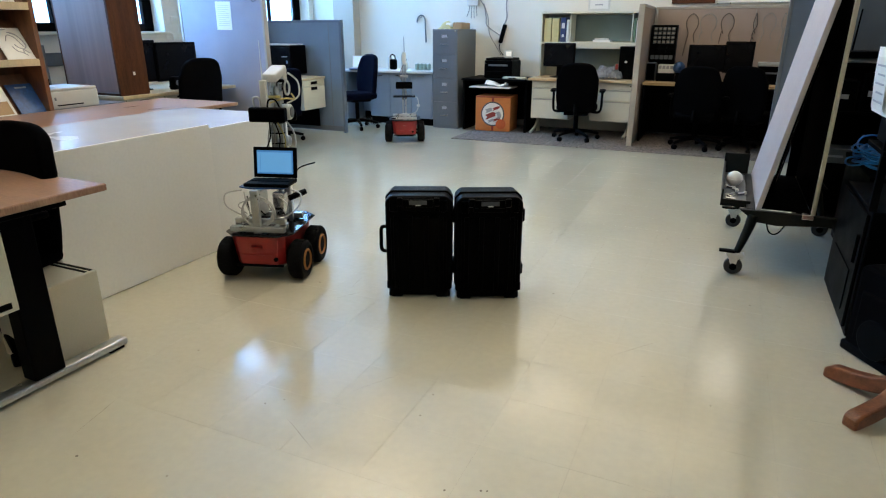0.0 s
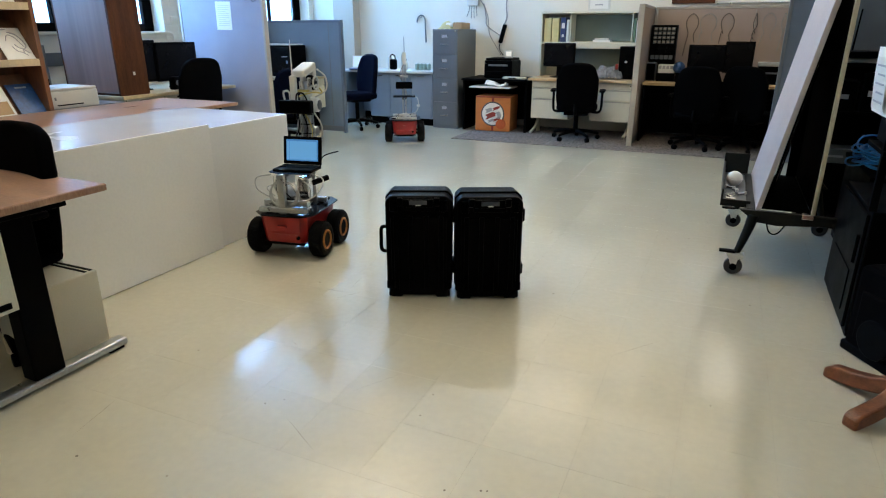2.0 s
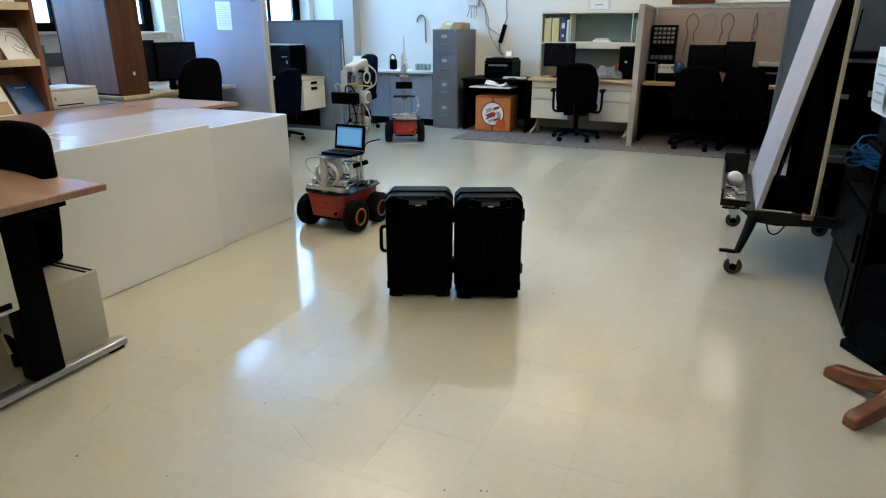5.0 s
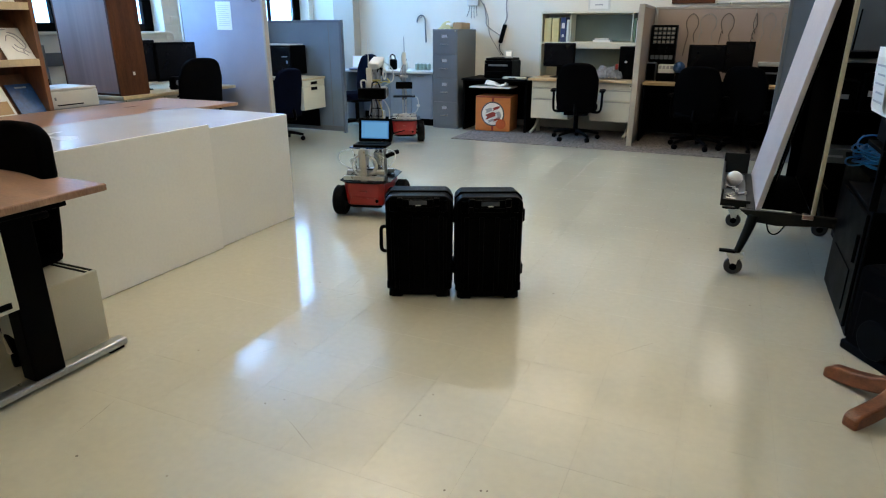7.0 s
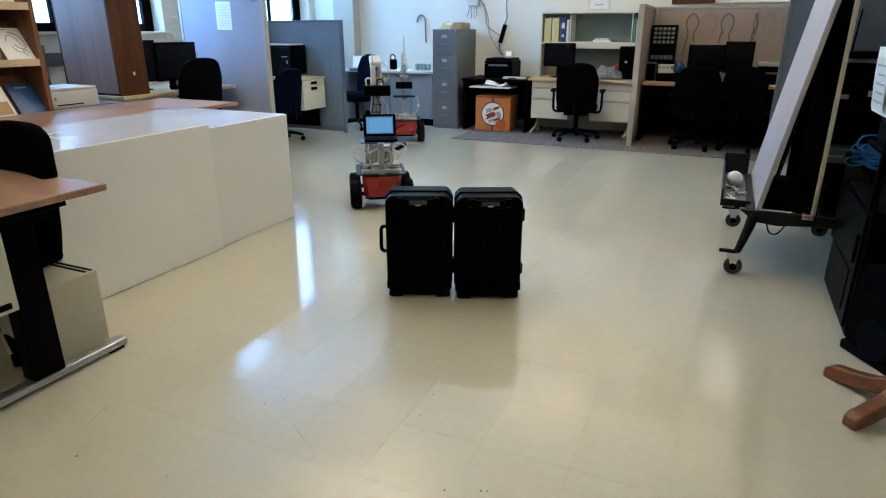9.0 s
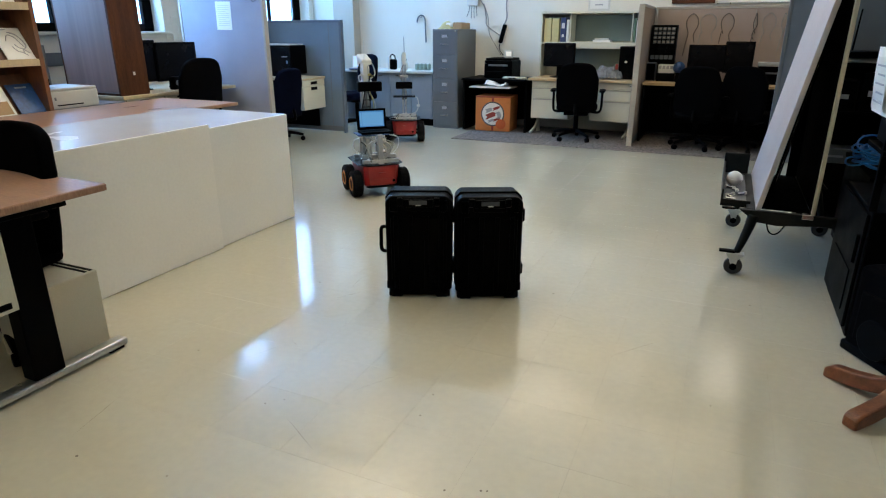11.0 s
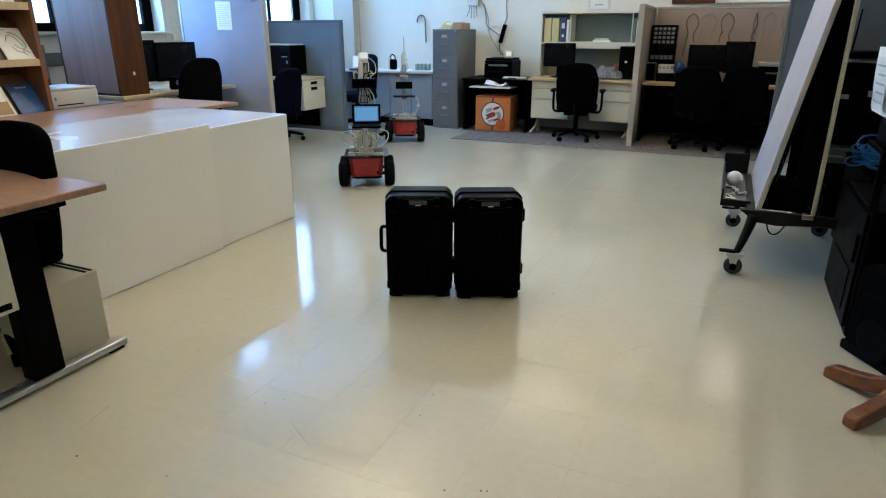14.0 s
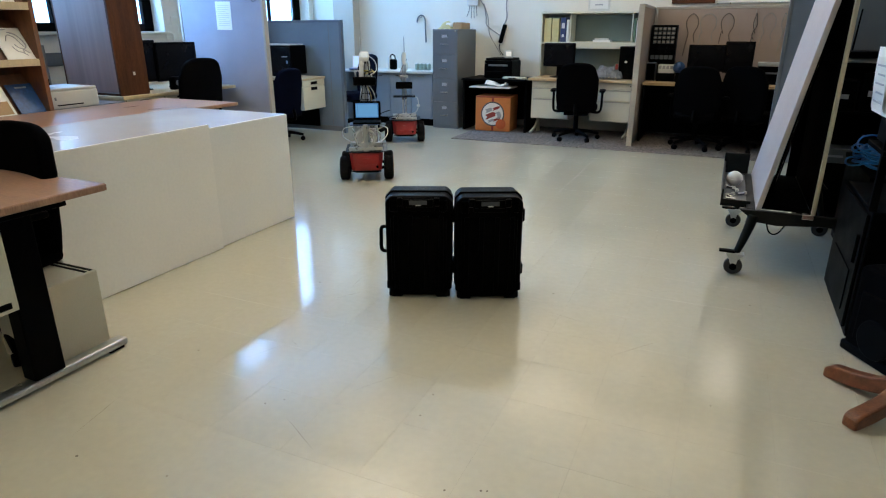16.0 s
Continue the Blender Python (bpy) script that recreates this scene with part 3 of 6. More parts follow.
        part("small_board", box(-0.04, 0.04, 0.02, 0.05, 0.985, 1.0, 0.003), CABLEY, r)
        part("antenna_box", box(-0.045, -0.005, -0.055, -0.025, 0.93, 1.09, 0.006), WHITEPL, r, "white upright housing")
        part("hook", tube([(-0.08, -0.06, 0.945), (-0.085, -0.06, 0.99), (-0.06, -0.06, 1.0), (-0.045, -0.06, 0.985), (-0.045, -0.06, 0.945)], 0.006), CABLEW, r, smooth=True)
        part("cable", tube([(0.0, -0.07, 0.945), (0.01, -0.07, 0.985), (0.045, -0.06, 0.985), (0.055, -0.03, 0.94)], 0.005), BLACKPL, r, smooth=True)
        part("cable", tube([(0.045, 0.16, 1.12), (0.10, 0.17, 1.07), (0.11, 0.14, 0.99), (0.05, 0.10, 0.95)], 0.005), CABLEW, r, smooth=True)
        part("cable", tube([(-0.02, 0.02, 0.96), (0.03, -0.01, 0.975), (0.07, 0.04, 0.985), (0.09, 0.12, 0.975), (0.06, 0.16, 1.0)], 0.005), CABLEY, r, smooth=True)
        part("cable", tube([(-0.03, 0.03, 0.62), (-0.05, 0.02, 0.72), (-0.04, 0.02, 0.80), (-0.02, 0.03, 0.86)], 0.005), CABLEW, r, smooth=True)
        part("cable", tube([(0.05, 0.09, 0.62), (0.09, 0.08, 0.70), (0.08, 0.1, 0.78), (0.03, 0.1, 0.86)], 0.005), CABLEW, r, smooth=True)
        for k in range(5):
            part("cable_tie", box(-0.036, 0.036, mast_y - 0.018, mast_y + 0.018, 0.60 + 0.06 * k, 0.606 + 0.06 * k, 0.001), BLACKPL, r, "black cable tie")
        for k, mt in enumerate((BLACKPL, CABLEG, BLACKPL, CABLEY)):
            x = -0.05 + 0.03 * k
            part("wire", tube([(x, 0.02, 0.56), (x - 0.02 + 0.01 * k, 0.0, 0.66), (x + 0.015, 0.015, 0.76), (x * 0.5, 0.0, 0.86)], 0.004, 6), mt, r, smooth=True)
        part("motor_face", lathe([(0.030, 0.052), (0.032, 0.056), (0.020, 0.058)], 24, axis="X", m=Matrix.Translation((0.02, 0.11, 0.90))), GREYSTEEL, r, "grey motor end cap")
        part("antenna", rod((-0.028, -0.04, 1.09), (-0.028, -0.04, 1.30), 0.0045, 0.0025, 8), WHITEPL, r, "thin white rod antenna")
    else:
        part("upper_box", box(-0.02, 0.03, -0.045, -0.014, 0.93, 1.085, 0.006), WHITEPL, r, "white upright housing")
        part("cable", tube([(-0.03, -0.02, 0.74), (-0.055, -0.03, 0.80), (-0.03, -0.03, 0.88), (0.0, -0.03, 0.93)], 0.006), CABLEG, r, smooth=True)
        part("clamp", box(-0.045, 0.045, -0.04, 0.03, 0.77, 0.80, 0.004), ALU, r)
        part("antenna", rod((0.008, -0.03, 1.08), (0.008, -0.03, 1.27), 0.0045, 0.0025, 8), BLACKPL, r)
    for o in set(r.children) - low:
        o.location.y += 0.155 if near else 0.08
        o.location.z -= 0.02 if near else 0.0
    r_wheels = [wheel(r, sx * 0.205, sy * 0.134, sx) for sx in (-1, 1) for sy in (-1, 1)]
    return r, r_wheels


# rover track: seconds, rear axle's middle x, y, heading in degrees from +Y to the left
TRACK = [(0.0, -2.270, 2.598, 17.0), (0.5, -2.298, 2.688, 16.0), (1.0, -2.328, 2.780, 15.0), (1.5, -2.353, 2.874, 13.0), (2.0, -2.377, 2.968, 11.0), (2.5, -2.401, 3.063, 8.0),
         (3.0, -2.426, 3.158, 4.0), (3.5, -2.450, 3.253, -1.5), (4.0, -2.463, 3.348, -5.0), (4.5, -2.460, 3.441, -6.0), (5.0, -2.443, 3.537, -4.0), (5.5, -2.427, 3.643, 1.0),
         (6.0, -2.410, 3.746, 6.5), (6.5, -2.393, 3.847, 11.0), (7.0, -2.377, 3.912, 14.0), (7.5, -2.372, 3.969, 16.5), (8.0, -2.378, 4.039, 21.0), (8.5, -2.384, 4.102, 27.0),
         (9.0, -2.396, 4.166, 33.0), (9.5, -2.414, 4.241, 38.0), (10.0, -2.446, 4.322, 42.0), (10.5, -2.513, 4.408, 44.5), (11.0, -2.609, 4.500, 45.5), (11.4, -2.690, 4.577, 44.5),
         (11.8, -2.766, 4.639, 41.0), (12.2, -2.826, 4.697, 36.0), (12.6, -2.857, 4.722, 31.0), (13.2, -2.871, 4.732, 30.0), (14.0, -2.877, 4.742, 30.0), (14.5, -2.912, 4.802, 30.0),
         (15.0, -2.952, 4.872, 29.5), (15.5, -2.997, 4.947, 29.0), (16.0, -3.005, 4.960, 29.0)]


def rover_pose(x, y, h):
    a = radians(h)
    return pose(x - 0.134 * math.sin(a), y + 0.134 * math.cos(a), 0, 0, 0, h)


robot, robot_wheels = rover("red four-wheeled robot with a lit laptop and white arm", rover_pose(*TRACK[0][1:]))
far_robot, _ = rover("red four-wheeled robot with bare aluminium mast parked by the cupboards", rover_pose(-3.655, 6.99, 27.0), near=False)


def motions():
    walk(robot, [(t, rover_pose(x, y, h)) for t, x, y, h in TRACK])
    for w in robot_wheels:
        home = w.location.copy()
        turn, rows, last = 0.0, [], None
        for t, x, y, h in TRACK:
            a = radians(h)
            c = Vector((x, y)) + Vector((math.cos(a), math.sin(a))) * home.x
            if last is not None:
                fwd = Vector((-math.sin(a), math.cos(a)))
                turn -= math.degrees((c - last).dot(fwd) / 0.110)
            last = c
            rows.append((t, pose(home.x, home.y, home.z, turn, 0, 0)))
        walk(w, rows)


# ---------- two black equipment cases ----------
def hard_case(m, label, handle_left):
    c = thing("equipment_case", m, label, "case", "black equipment cases")
    W, D, H0, H1 = 0.172, 0.112, 0.03, 0.556
    # front shell and rear shell with a seam between them, their corners cut
    up = Matrix.Rotation(radians(90), 4, "X")

    def outline(w, z0, z1, c):
        return [(-w + c, z0), (w - c, z0), (w, z0 + c), (w, z1 - c), (w - c, z1), (-w + c, z1), (-w, z1 - c), (-w, z0 + c)]
    for nm, y0, y1 in (("front_shell", -D, -0.012), ("rear_shell", -0.004, D)):
        part(nm, prism(outline(W - 0.004, H0, H1 - 0.004, 0.028), -y1, -y0, 0.010, m=up), CASEPL, c)
    part("seam_rim", prism(outline(W + 0.002, H0 - 0.003, H1 + 0.004, 0.030), -0.012, 0.028, 0.005, m=up), CASEPL, c, "raised rim at the seam")
    # raised panels and ribs on the broad face
    part("face_panel", box(-W + 0.03, W - 0.03, -D - 0.006, -D + 0.01, 0.09, 0.44, 0.006), CASEPL, c)
    for x in (-0.115, -0.04, 0.04, 0.115):
        part("rib", box(x - 0.012, x + 0.012, -D - 0.012, -D + 0.004, 0.05, 0.45, 0.005), CASEPL, c)
    # top handle, folded
    part("handle_recess", box(-0.085, 0.085, -D - 0.008, -D + 0.02, 0.475, 0.545, 0.008), BLACKPL, c)
    hd = part("top_handle", box(-0.075, 0.075, -D - 0.018, -D - 0.006, 0.498, 0.540, 0.005), CASEPL, c, "folded grip")
    part("name_plate", box(-0.045, 0.045, -D - 0.0205, -D - 0.0165, 0.512, 0.534, 0.001), DARKPLATE, c, "small grey plate")
    part("plate_mark", box(-0.012, 0.014, -D - 0.0225, -D - 0.021, 0.508, 0.513), PAPER, c)
    part("base_block", box(-0.148, 0.148, -D + 0.004, D - 0.01, 0.012, H0 + 0.05, 0.010), CASEPL, c)
    for sx in (-1, 1):
        for sy in (-1, 1):
            part("foot", box(sx * 0.118 - 0.03, sx * 0.118 + 0.03, sy * 0.075 - 0.03, sy * 0.075 + 0.03, 0.0, H0, 0.006), RUBBER, c)
        part("top_corner", box(sx * 0.125 - 0.022, sx * 0.125 + 0.022, -D - 0.008, -D + 0.03, 0.47, 0.535, 0.010), CASEPL, c)
        part("corner_guard", box(sx * 0.150 - 0.020, sx * 0.150 + 0.020, -D - 0.006, -D + 0.03, 0.05, 0.10, 0.008), CASEPL, c)
        part("wheel", rod((sx * 0.148 - 0.012, -0.085, 0.024), (sx * 0.148 + 0.012, -0.085, 0.024), 0.024, seg=20, bev=0.004), RUBBER, c, "small black wheel")
    for sx in (-0.092, 0.092):
        part("handle_pivot", box(sx - 0.014, sx + 0.014, -D - 0.016, -D + 0.01, 0.505, 0.545, 0.004), CASEPL, c)
    slope = Matrix.Translation((0, -D + 0.010, H1 - 0.032)) @ Matrix.Rotation(radians(-28), 4, "X")
    part("shoulder", box(-W + 0.032, W - 0.032, -0.006, 0.006, -0.026, 0.028, 0.004, m=slope), SHOULDER, c, "satin sloped shoulder")
    s = -1 if handle_left else 1
    if handle_left:
        pts = [(s * W, -0.01, 0.36), (s * (W + 0.028), -0.01, 0.355), (s * (W + 0.032), -0.01, 0.30), (s * (W + 0.030), -0.01, 0.235), (s * W, -0.01, 0.225)]
        part("side_handle", tube(pts, 0.010, 10, n=5), CASEPL, c, smooth=True)
    else:
        part("latch", box(s * W - 0.01, s * (W + 0.018), -0.035, 0.035, 0.40, 0.47, 0.007), CASEPL, c)
        part("latch", box(s * W - 0.01, s * (W + 0.018), -0.035, 0.035, 0.11, 0.17, 0.007), CASEPL, c)
    for z in (0.43, 0.15):
        part("hinge", box(-s * W - 0.010, -s * W + 0.010, -0.03, 0.03, z - 0.035, z + 0.035, 0.005), CASEPL, c)
    return c


hard_case(pose(-1.374, 2.774, 0, 0, 0, 23.0), "black moulded equipment case standing upright, with a side handle", True)
hard_case(pose(-1.041, 2.897, 0, 0, 0, 25.5), "black moulded equipment case standing upright, with side latches", False)


# ---------- table with white boards ----------
def white_table():
    t = thing("boarded_table", pose(0, 0, 0), "low table hidden behind large white boards", "table")
    part("board", box(-2.87, -2.852, 2.84, 3.63, 0.006, 0.768, 0.002), WHITEBOARD_SHADED, t, "upright white board, lower")
    part("board", box(-2.849, -2.832, 1.80, 2.855, 0.004, 0.795, 0.002), WHITEBOARD, t, "upright white board, taller")
    part("top_board", box(-3.83, -2.872, 1.82, 3.64, 0.755, 0.768, 0.002), BOARDTOP, t, "white board laid as table top, darkened against the overhead light")
    part("tabletop", box(-3.78, -2.90, 1.86, 3.60, 0.725, 0.754, 0.004), WOOD, t)
    for x in (-3.72, -2.95):
        for y in (1.95, 3.5):
            part("leg", box(x - 0.025, x + 0.025, y - 0.025, y + 0.025, 0, 0.725, 0.004), BLACKMET, t)


white_table()


def wood_table():
    t = thing("long_table", pose(0, 0, 0), "long table with reddish wood laminate top", "table")
    part("tabletop", box(-4.785, -3.90, 1.7, 4.30, 0.712, 0.742, 0.006), WOOD, t)
    part("edge_band", box(-4.787, -3.898, 4.296, 4.304, 0.715, 0.739, 0.002), PALEWOOD, t)
    for x in (-4.70, -4.0):
        for y in (1.85, 4.15):
            part("leg", box(x - 0.03, x + 0.03, y - 0.03, y + 0.03, 0, 0.712, 0.004), BLACKMET, t)


wood_table()


# ---------- partitions ----------
def partition(m, width, height, fabric, label, trim=None):
    """A panel in local x from -width to 0, foot at z = 0."""
    trim = trim or TRIM
    p = thing("partition", m, label, "partition", "office partitions")
    part("panel", box(-width + 0.03, -0.03, -0.025, 0.025, 0.09, height - 0.03, 0.006), fabric, p)
    part("base_rail", box(-width + 0.03, -0.03, -0.022, 0.022, 0.02, 0.09, 0.003), GREYSTEEL, p)
    part("top_rail", box(-width, 0.0, -0.03, 0.03, height - 0.03, height, 0.004), trim, p)
    for x in (-width, -0.03):
        part("post", box(x, x + 0.03, -0.032, 0.032, 0.0, height - 0.03, 0.004), trim, p)
    return p


p1 = partition(pose(-4.69, 5.75, 0), 1.22, 2.25, FABRIC, "tall blue-grey fabric partition with a notice pinned on it")
p2 = partition(pose(-4.70, 7.27, 0), 1.22, 1.465, SLATEFAB, "blue-grey fabric partition with rounded dark top corner", FABRIC2)
part("seam_strip", box(-0.20, -0.192, -0.0285, -0.024, 0.09, 1.43, 0.001), GREYSTEEL, p2)
p3 = partition(pose(-0.99, 7.74, 0, 0, 0, -90), 1.15, 1.62, TACK, "taupe partition standing end on between two desks")
p4 = partition(pose(0.60, 8.86, 0), 1.55, 1.62, TACK, "beige tackable panel hung with looped cables")
seam = part("seam_strip", box(-0.395, -0.385, -0.029, -0.024, 0.09, 1.58, 0.001), TRIM, p4)
p5 = partition(pose(2.2, 7.4, 0), 1.735, 2.1, FABRIC2, "slate grey partition behind the marker board", GREYSTEEL)
p6 = partition(pose(2.6, 5.2, 0), 1.9, 1.9, FABRIC2, "slate grey partition behind the equipment rack", GREYSTEEL)


# ---------- office chairs ----------
def office_chair(m, fabric, label, arms=True, wide=1.0, lift=0.0):
    c = thing("office_chair", m, label, "chair", "office chairs")

    def back(u, v):
        x = (u - 0.5) * wide * (0.52 - 0.10 * max(0, v - 0.72) / 0.28 - 0.05 * max(0, 0.25 - v) / 0.25)
        z = 0.47 + lift + 0.54 * v - 0.05 * (2 * u - 1) ** 4 * v
        return (x, -0.23 - 0.07 * v + 0.045 * (2 * u - 1) ** 2 + 0.02 * math.sin(3.1 * v), z)
    b = part("backrest", grid_sheet(14, 14, back, 0.065), fabric, c, smooth=True)
    bev = b.modifiers.new("soft", "BEVEL")
    bev.width, bev.segments, bev.limit_method = 0.028, 3, "ANGLE"
    part("seat", prism([(-0.22, -0.22), (0.22, -0.22), (0.25, -0.10), (0.25, 0.16), (0.20, 0.25), (-0.20, 0.25), (-0.25, 0.16), (-0.25, -0.10)], 0.42 + lift, 0.51 + lift, 0.03), fabric, c)
    part("seat_pan", box(-0.15, 0.15, -0.15, 0.15, 0.38 + lift, 0.42 + lift, 0.01), BLACKPL, c)
    part("back_stem", tube([(0, -0.10, 0.40 + lift), (0, -0.26, 0.41 + lift), (0, -0.27, 0.47 + lift), (0, -0.255, 0.53 + lift)], 0.02, 8), BLACKMET, c, smooth=True)
    part("gas_lift", rod((0, 0, 0.10), (0, 0, 0.38 + lift), 0.028), BLACKMET, c)
    if arms:
        for s in (-1, 1):
            part("armrest", tube([(s * 0.20, 0.0, 0.41 + lift), (s * 0.29, 0.0, 0.43 + lift), (s * 0.30, 0.0, 0.62 + lift), (s * 0.30, 0.0, 0.66 + lift)], 0.016, 8), BLACKPL, c, smooth=True)
            part("arm_pad", box(s * 0.30 - 0.035, s * 0.30 + 0.035, -0.13, 0.14, 0.66 + lift, 0.69 + lift, 0.012), BLACKPL, c)
    for k in range(5):
        a = 2 * math.pi * k / 5 + 0.3
        d = Vector((math.cos(a), math.sin(a), 0))
        part("base_leg", tube([d * 0.02 + Vector((0, 0, 0.115)), d * 0.16 + Vector((0, 0, 0.105)), d * 0.30 + Vector((0, 0, 0.075))], [0.026, 0.016], 8), BLACKPL, c, smooth=True)
        q = d * 0.29
        s = d.cross(Vector((0, 0, 1))) * 0.022
        part("caster", rod(q - s + Vector((0, 0, 0.03)), q + s + Vector((0, 0, 0.03)), 0.03, bev=0.006), BLACKPL, c)
    return c


# ---------- desks along the window side ----------
def left_desk():
    d = thing("desk", pose(0, 0, 0), "wood-topped desk on a black steel T-leg with a metal foot", "desk")
    part("tabletop", box(-4.0, -2.235, 0.86, 1.665, 0.72, 0.75, 0.006), WOODX, d)
    part("leg", box(-2.36, -2.285, 1.25, 1.375, 0.045, 0.72, 0.006), BLACKMET, d, "black steel column leg")
    part("leg_pad", box(-2.38, -2.26, 0.98, 1.5, 0.695, 0.72, 0.004), BLACKMET, d)
    part("foot_bar", box(-2.345, -2.285, 0.9, 1.668, 0.012, 0.045, 0.010), ALU, d, "brushed metal foot bar")
    part("foot_pad", box(-2.335, -2.295, 0.93, 1.0, 0, 0.012), BLACKPL, d)
    part("foot_pad", box(-2.335, -2.295, 1.58, 1.65, 0, 0.012), BLACKPL, d)
    part("modesty_panel", box(-3.9, -2.87, 1.00, 1.02, 0.30, 0.70, 0.003), BLACKMET, d)


left_desk()


def desk_pedestal():
    p = thing("drawer_pedestal", pose(0, 0, 0), "beige steel drawer unit hung under the desk", "drawer unit")
    part("body", box(-2.72, -2.282, 0.90, 1.212, 0.365, 0.694, 0.005), BEIGE, p)
    part("drawer_front", box(-2.281, -2.262, 0.895, 1.245, 0.362, 0.692, 0.004), CREAM, p)
    part("label_holder", box(-2.262, -2.258, 1.165, 1.22, 0.378, 0.402, 0.001), BLACKPL, p, "dark label holder")


desk_pedestal()


def computer_case():
    p = thing("desktop_computer", pose(-2.385, 1.38, 0), "beige steel computer case standing on the floor under the desk", "computer")
    part("body", box(-0.30, 0.0, 0.0, 0.275, 0.012, 0.355, 0.006), BEIGE, p)
    part("vent_strip", box(-0.29, -0.012, 0.225, 0.237, 0.353, 0.358), BLACKPL, p, "black slot along the top")
    part("vent_strip", box(-0.29, -0.012, 0.250, 0.262, 0.353, 0.358), BLACKPL, p, "black slot along the top")
    for x in (-0.26, -0.04):
        for y in (0.03, 0.24):
            part("foot", box(x - 0.02, x + 0.02, y - 0.02, y + 0.02, 0, 0.013), RUBBER, p)


computer_case()
office_chair(pose(-2.825, 1.465, 0, 0, 0, 176), BLACKFAB, "black fabric office chair pushed in behind the wood desk", wide=1.16, lift=-0.06)


# ---------- window side: rack, printer, desks ----------
def book_rack():
    r = thing("magazine_rack", pose(-4.83, 0, 0), "tall orange-wood magazine rack with sloping pale shelves", "shelf")
    for y in (2.05, 3.235):
        part("side_panel", box(-0.36, 0.0, y, y + 0.035, 0, 1.95, 0.004), RACKWOOD, r)
    part("back_panel", box(-0.36, -0.345, 2.085, 3.235, 0.1, 1.93), RACKWOOD, r)
    for z in (0.30, 0.70, 1.10, 1.50, 1.90):
        part("shelf", box(-0.345, -0.012, 2.085, 3.235, z - 0.02, z, 0.002), PALEWOOD, r)
        part("shelf_lip", box(-0.018, -0.002, 2.085, 3.235, z - 0.022, z + 0.03, 0.002), PALEWOOD, r)
    for z in (0.30, 0.70, 1.10, 1.50):
        m = Matrix.Translation((-0.045, 0, z + 0.01)) @ Matrix.Rotation(radians(-33), 4, "Y")
        part("sloping_board", box(-0.012, 0, 2.09, 3.23, 0, 0.36, 0.002, m=m), RACKWOOD, r)
    return r


book_rack()


def magazine(y, z, w, h, cover, label, deco):
    m = Matrix.Translation((-4.83 - 0.028, y, z + 0.012)) @ Matrix.Rotation(radians(-33), 4, "Y")
    g = thing("magazine", m, label, "magazine", "magazines in the rack")
    part("cover", box(0.0, 0.008, 0, w, 0, h, 0.001), cover, g)
    for a, b, c, d, mt in deco:
        part("print", box(0.0085, 0.0095, a * w, b * w, c * h, d * h), mt, g)
    return g


sketch = magazine(3.02, 1.10, 0.21, 0.28, PAPER, "white magazine with a dark line drawing on its cover", [(0.1, 0.5, 0.93, 0.96, GREYINK)])
for pts, rad in (([(0.5, 0.86), (0.72, 0.80), (0.88, 0.60), (0.88, 0.42), (0.74, 0.34), (0.70, 0.22)], 0.0045), ([(0.3, 0.62), (0.45, 0.78), (0.64, 0.72), (0.74, 0.55), (0.82, 0.42)], 0.003),
                 ([(0.52, 0.5), (0.6, 0.4), (0.72, 0.36), (0.9, 0.22)], 0.004), ([(0.4, 0.45), (0.5, 0.3), (0.62, 0.26), (0.8, 0.16)], 0.003)):
    part("stroke", tube([(0.009, 0.21 * u, 0.28 * v) for u, v in pts], rad, 6, n=5), GREYINK, sketch, smooth=True)
magazine(2.75, 1.10, 0.21, 0.28, BOOKS[2], "grey magazine on the sloping shelf", [(0.1, 0.9, 0.8, 0.92, INK)])
magazine(3.03, 0.70, 0.20, 0.27, BOOKBLUE, "dark blue magazine on the sloping shelf", [(0.3, 0.75, 0.86, 0.91, GREYINK), (0.55, 0.9, 0.45, 0.7, BLUEPL)])
magazine(2.80, 0.70, 0.20, 0.27, PAPER, "pale magazine on the sloping shelf", [(0.1, 0.8, 0.8, 0.9, INK), (0.3, 0.9, 0.1, 0.5, CARD)])
magazine(2.95, 1.50, 0.21, 0.28, PAPER, "pale magazine on the upper sloping shelf", [(0.1, 0.8, 0.1, 0.5, GREYINK)])


def printer_stand():
    s = thing("low_cabinet", pose(0, 0, 0), "grey low cabinet carrying the printer", "cabinet")
    part("body", box(-5.40, -4.90, 3.30, 3.95, 0.02, 0.70, 0.005), GREYSTEEL, s)
    part("top", box(-5.42, -4.885, 3.28, 3.97, 0.70, 0.735, 0.005), GREYSTEEL, s)
    part("plinth", box(-5.38, -4.93, 3.32, 3.93, 0.0, 0.02), BLACKPL, s)


printer_stand()


PRINTERGREY = material("printer_plastic", (0.50, 0.50, 0.47), 0.4, var=0.04)


def white_printer():
    p = thing("printer", pose(-4.90, 3.30, 0.735), "white desktop printer on the low cabinet", "printer")
    part("body", box(-0.40, 0, 0, 0.43, 0.0, 0.135, 0.010), PRINTERGREY, p)
    part("lid", box(-0.395, -0.004, 0.004, 0.426, 0.136, 0.158, 0.008), PRINTERGREY, p)
    part("control_panel", box(-0.30, -0.05, 0.05, 0.14, 0.155, 0.158), GREYSTEEL, p)
    part("slot", box(-0.002, 0.002, 0.05, 0.28, 0.02, 0.03), BLACKPL, p, "dark paper slot")
    part("button", box(-0.002, 0.003, 0.035, 0.05, 0.065, 0.09, 0.001), GREYSTEEL, p)


white_printer()


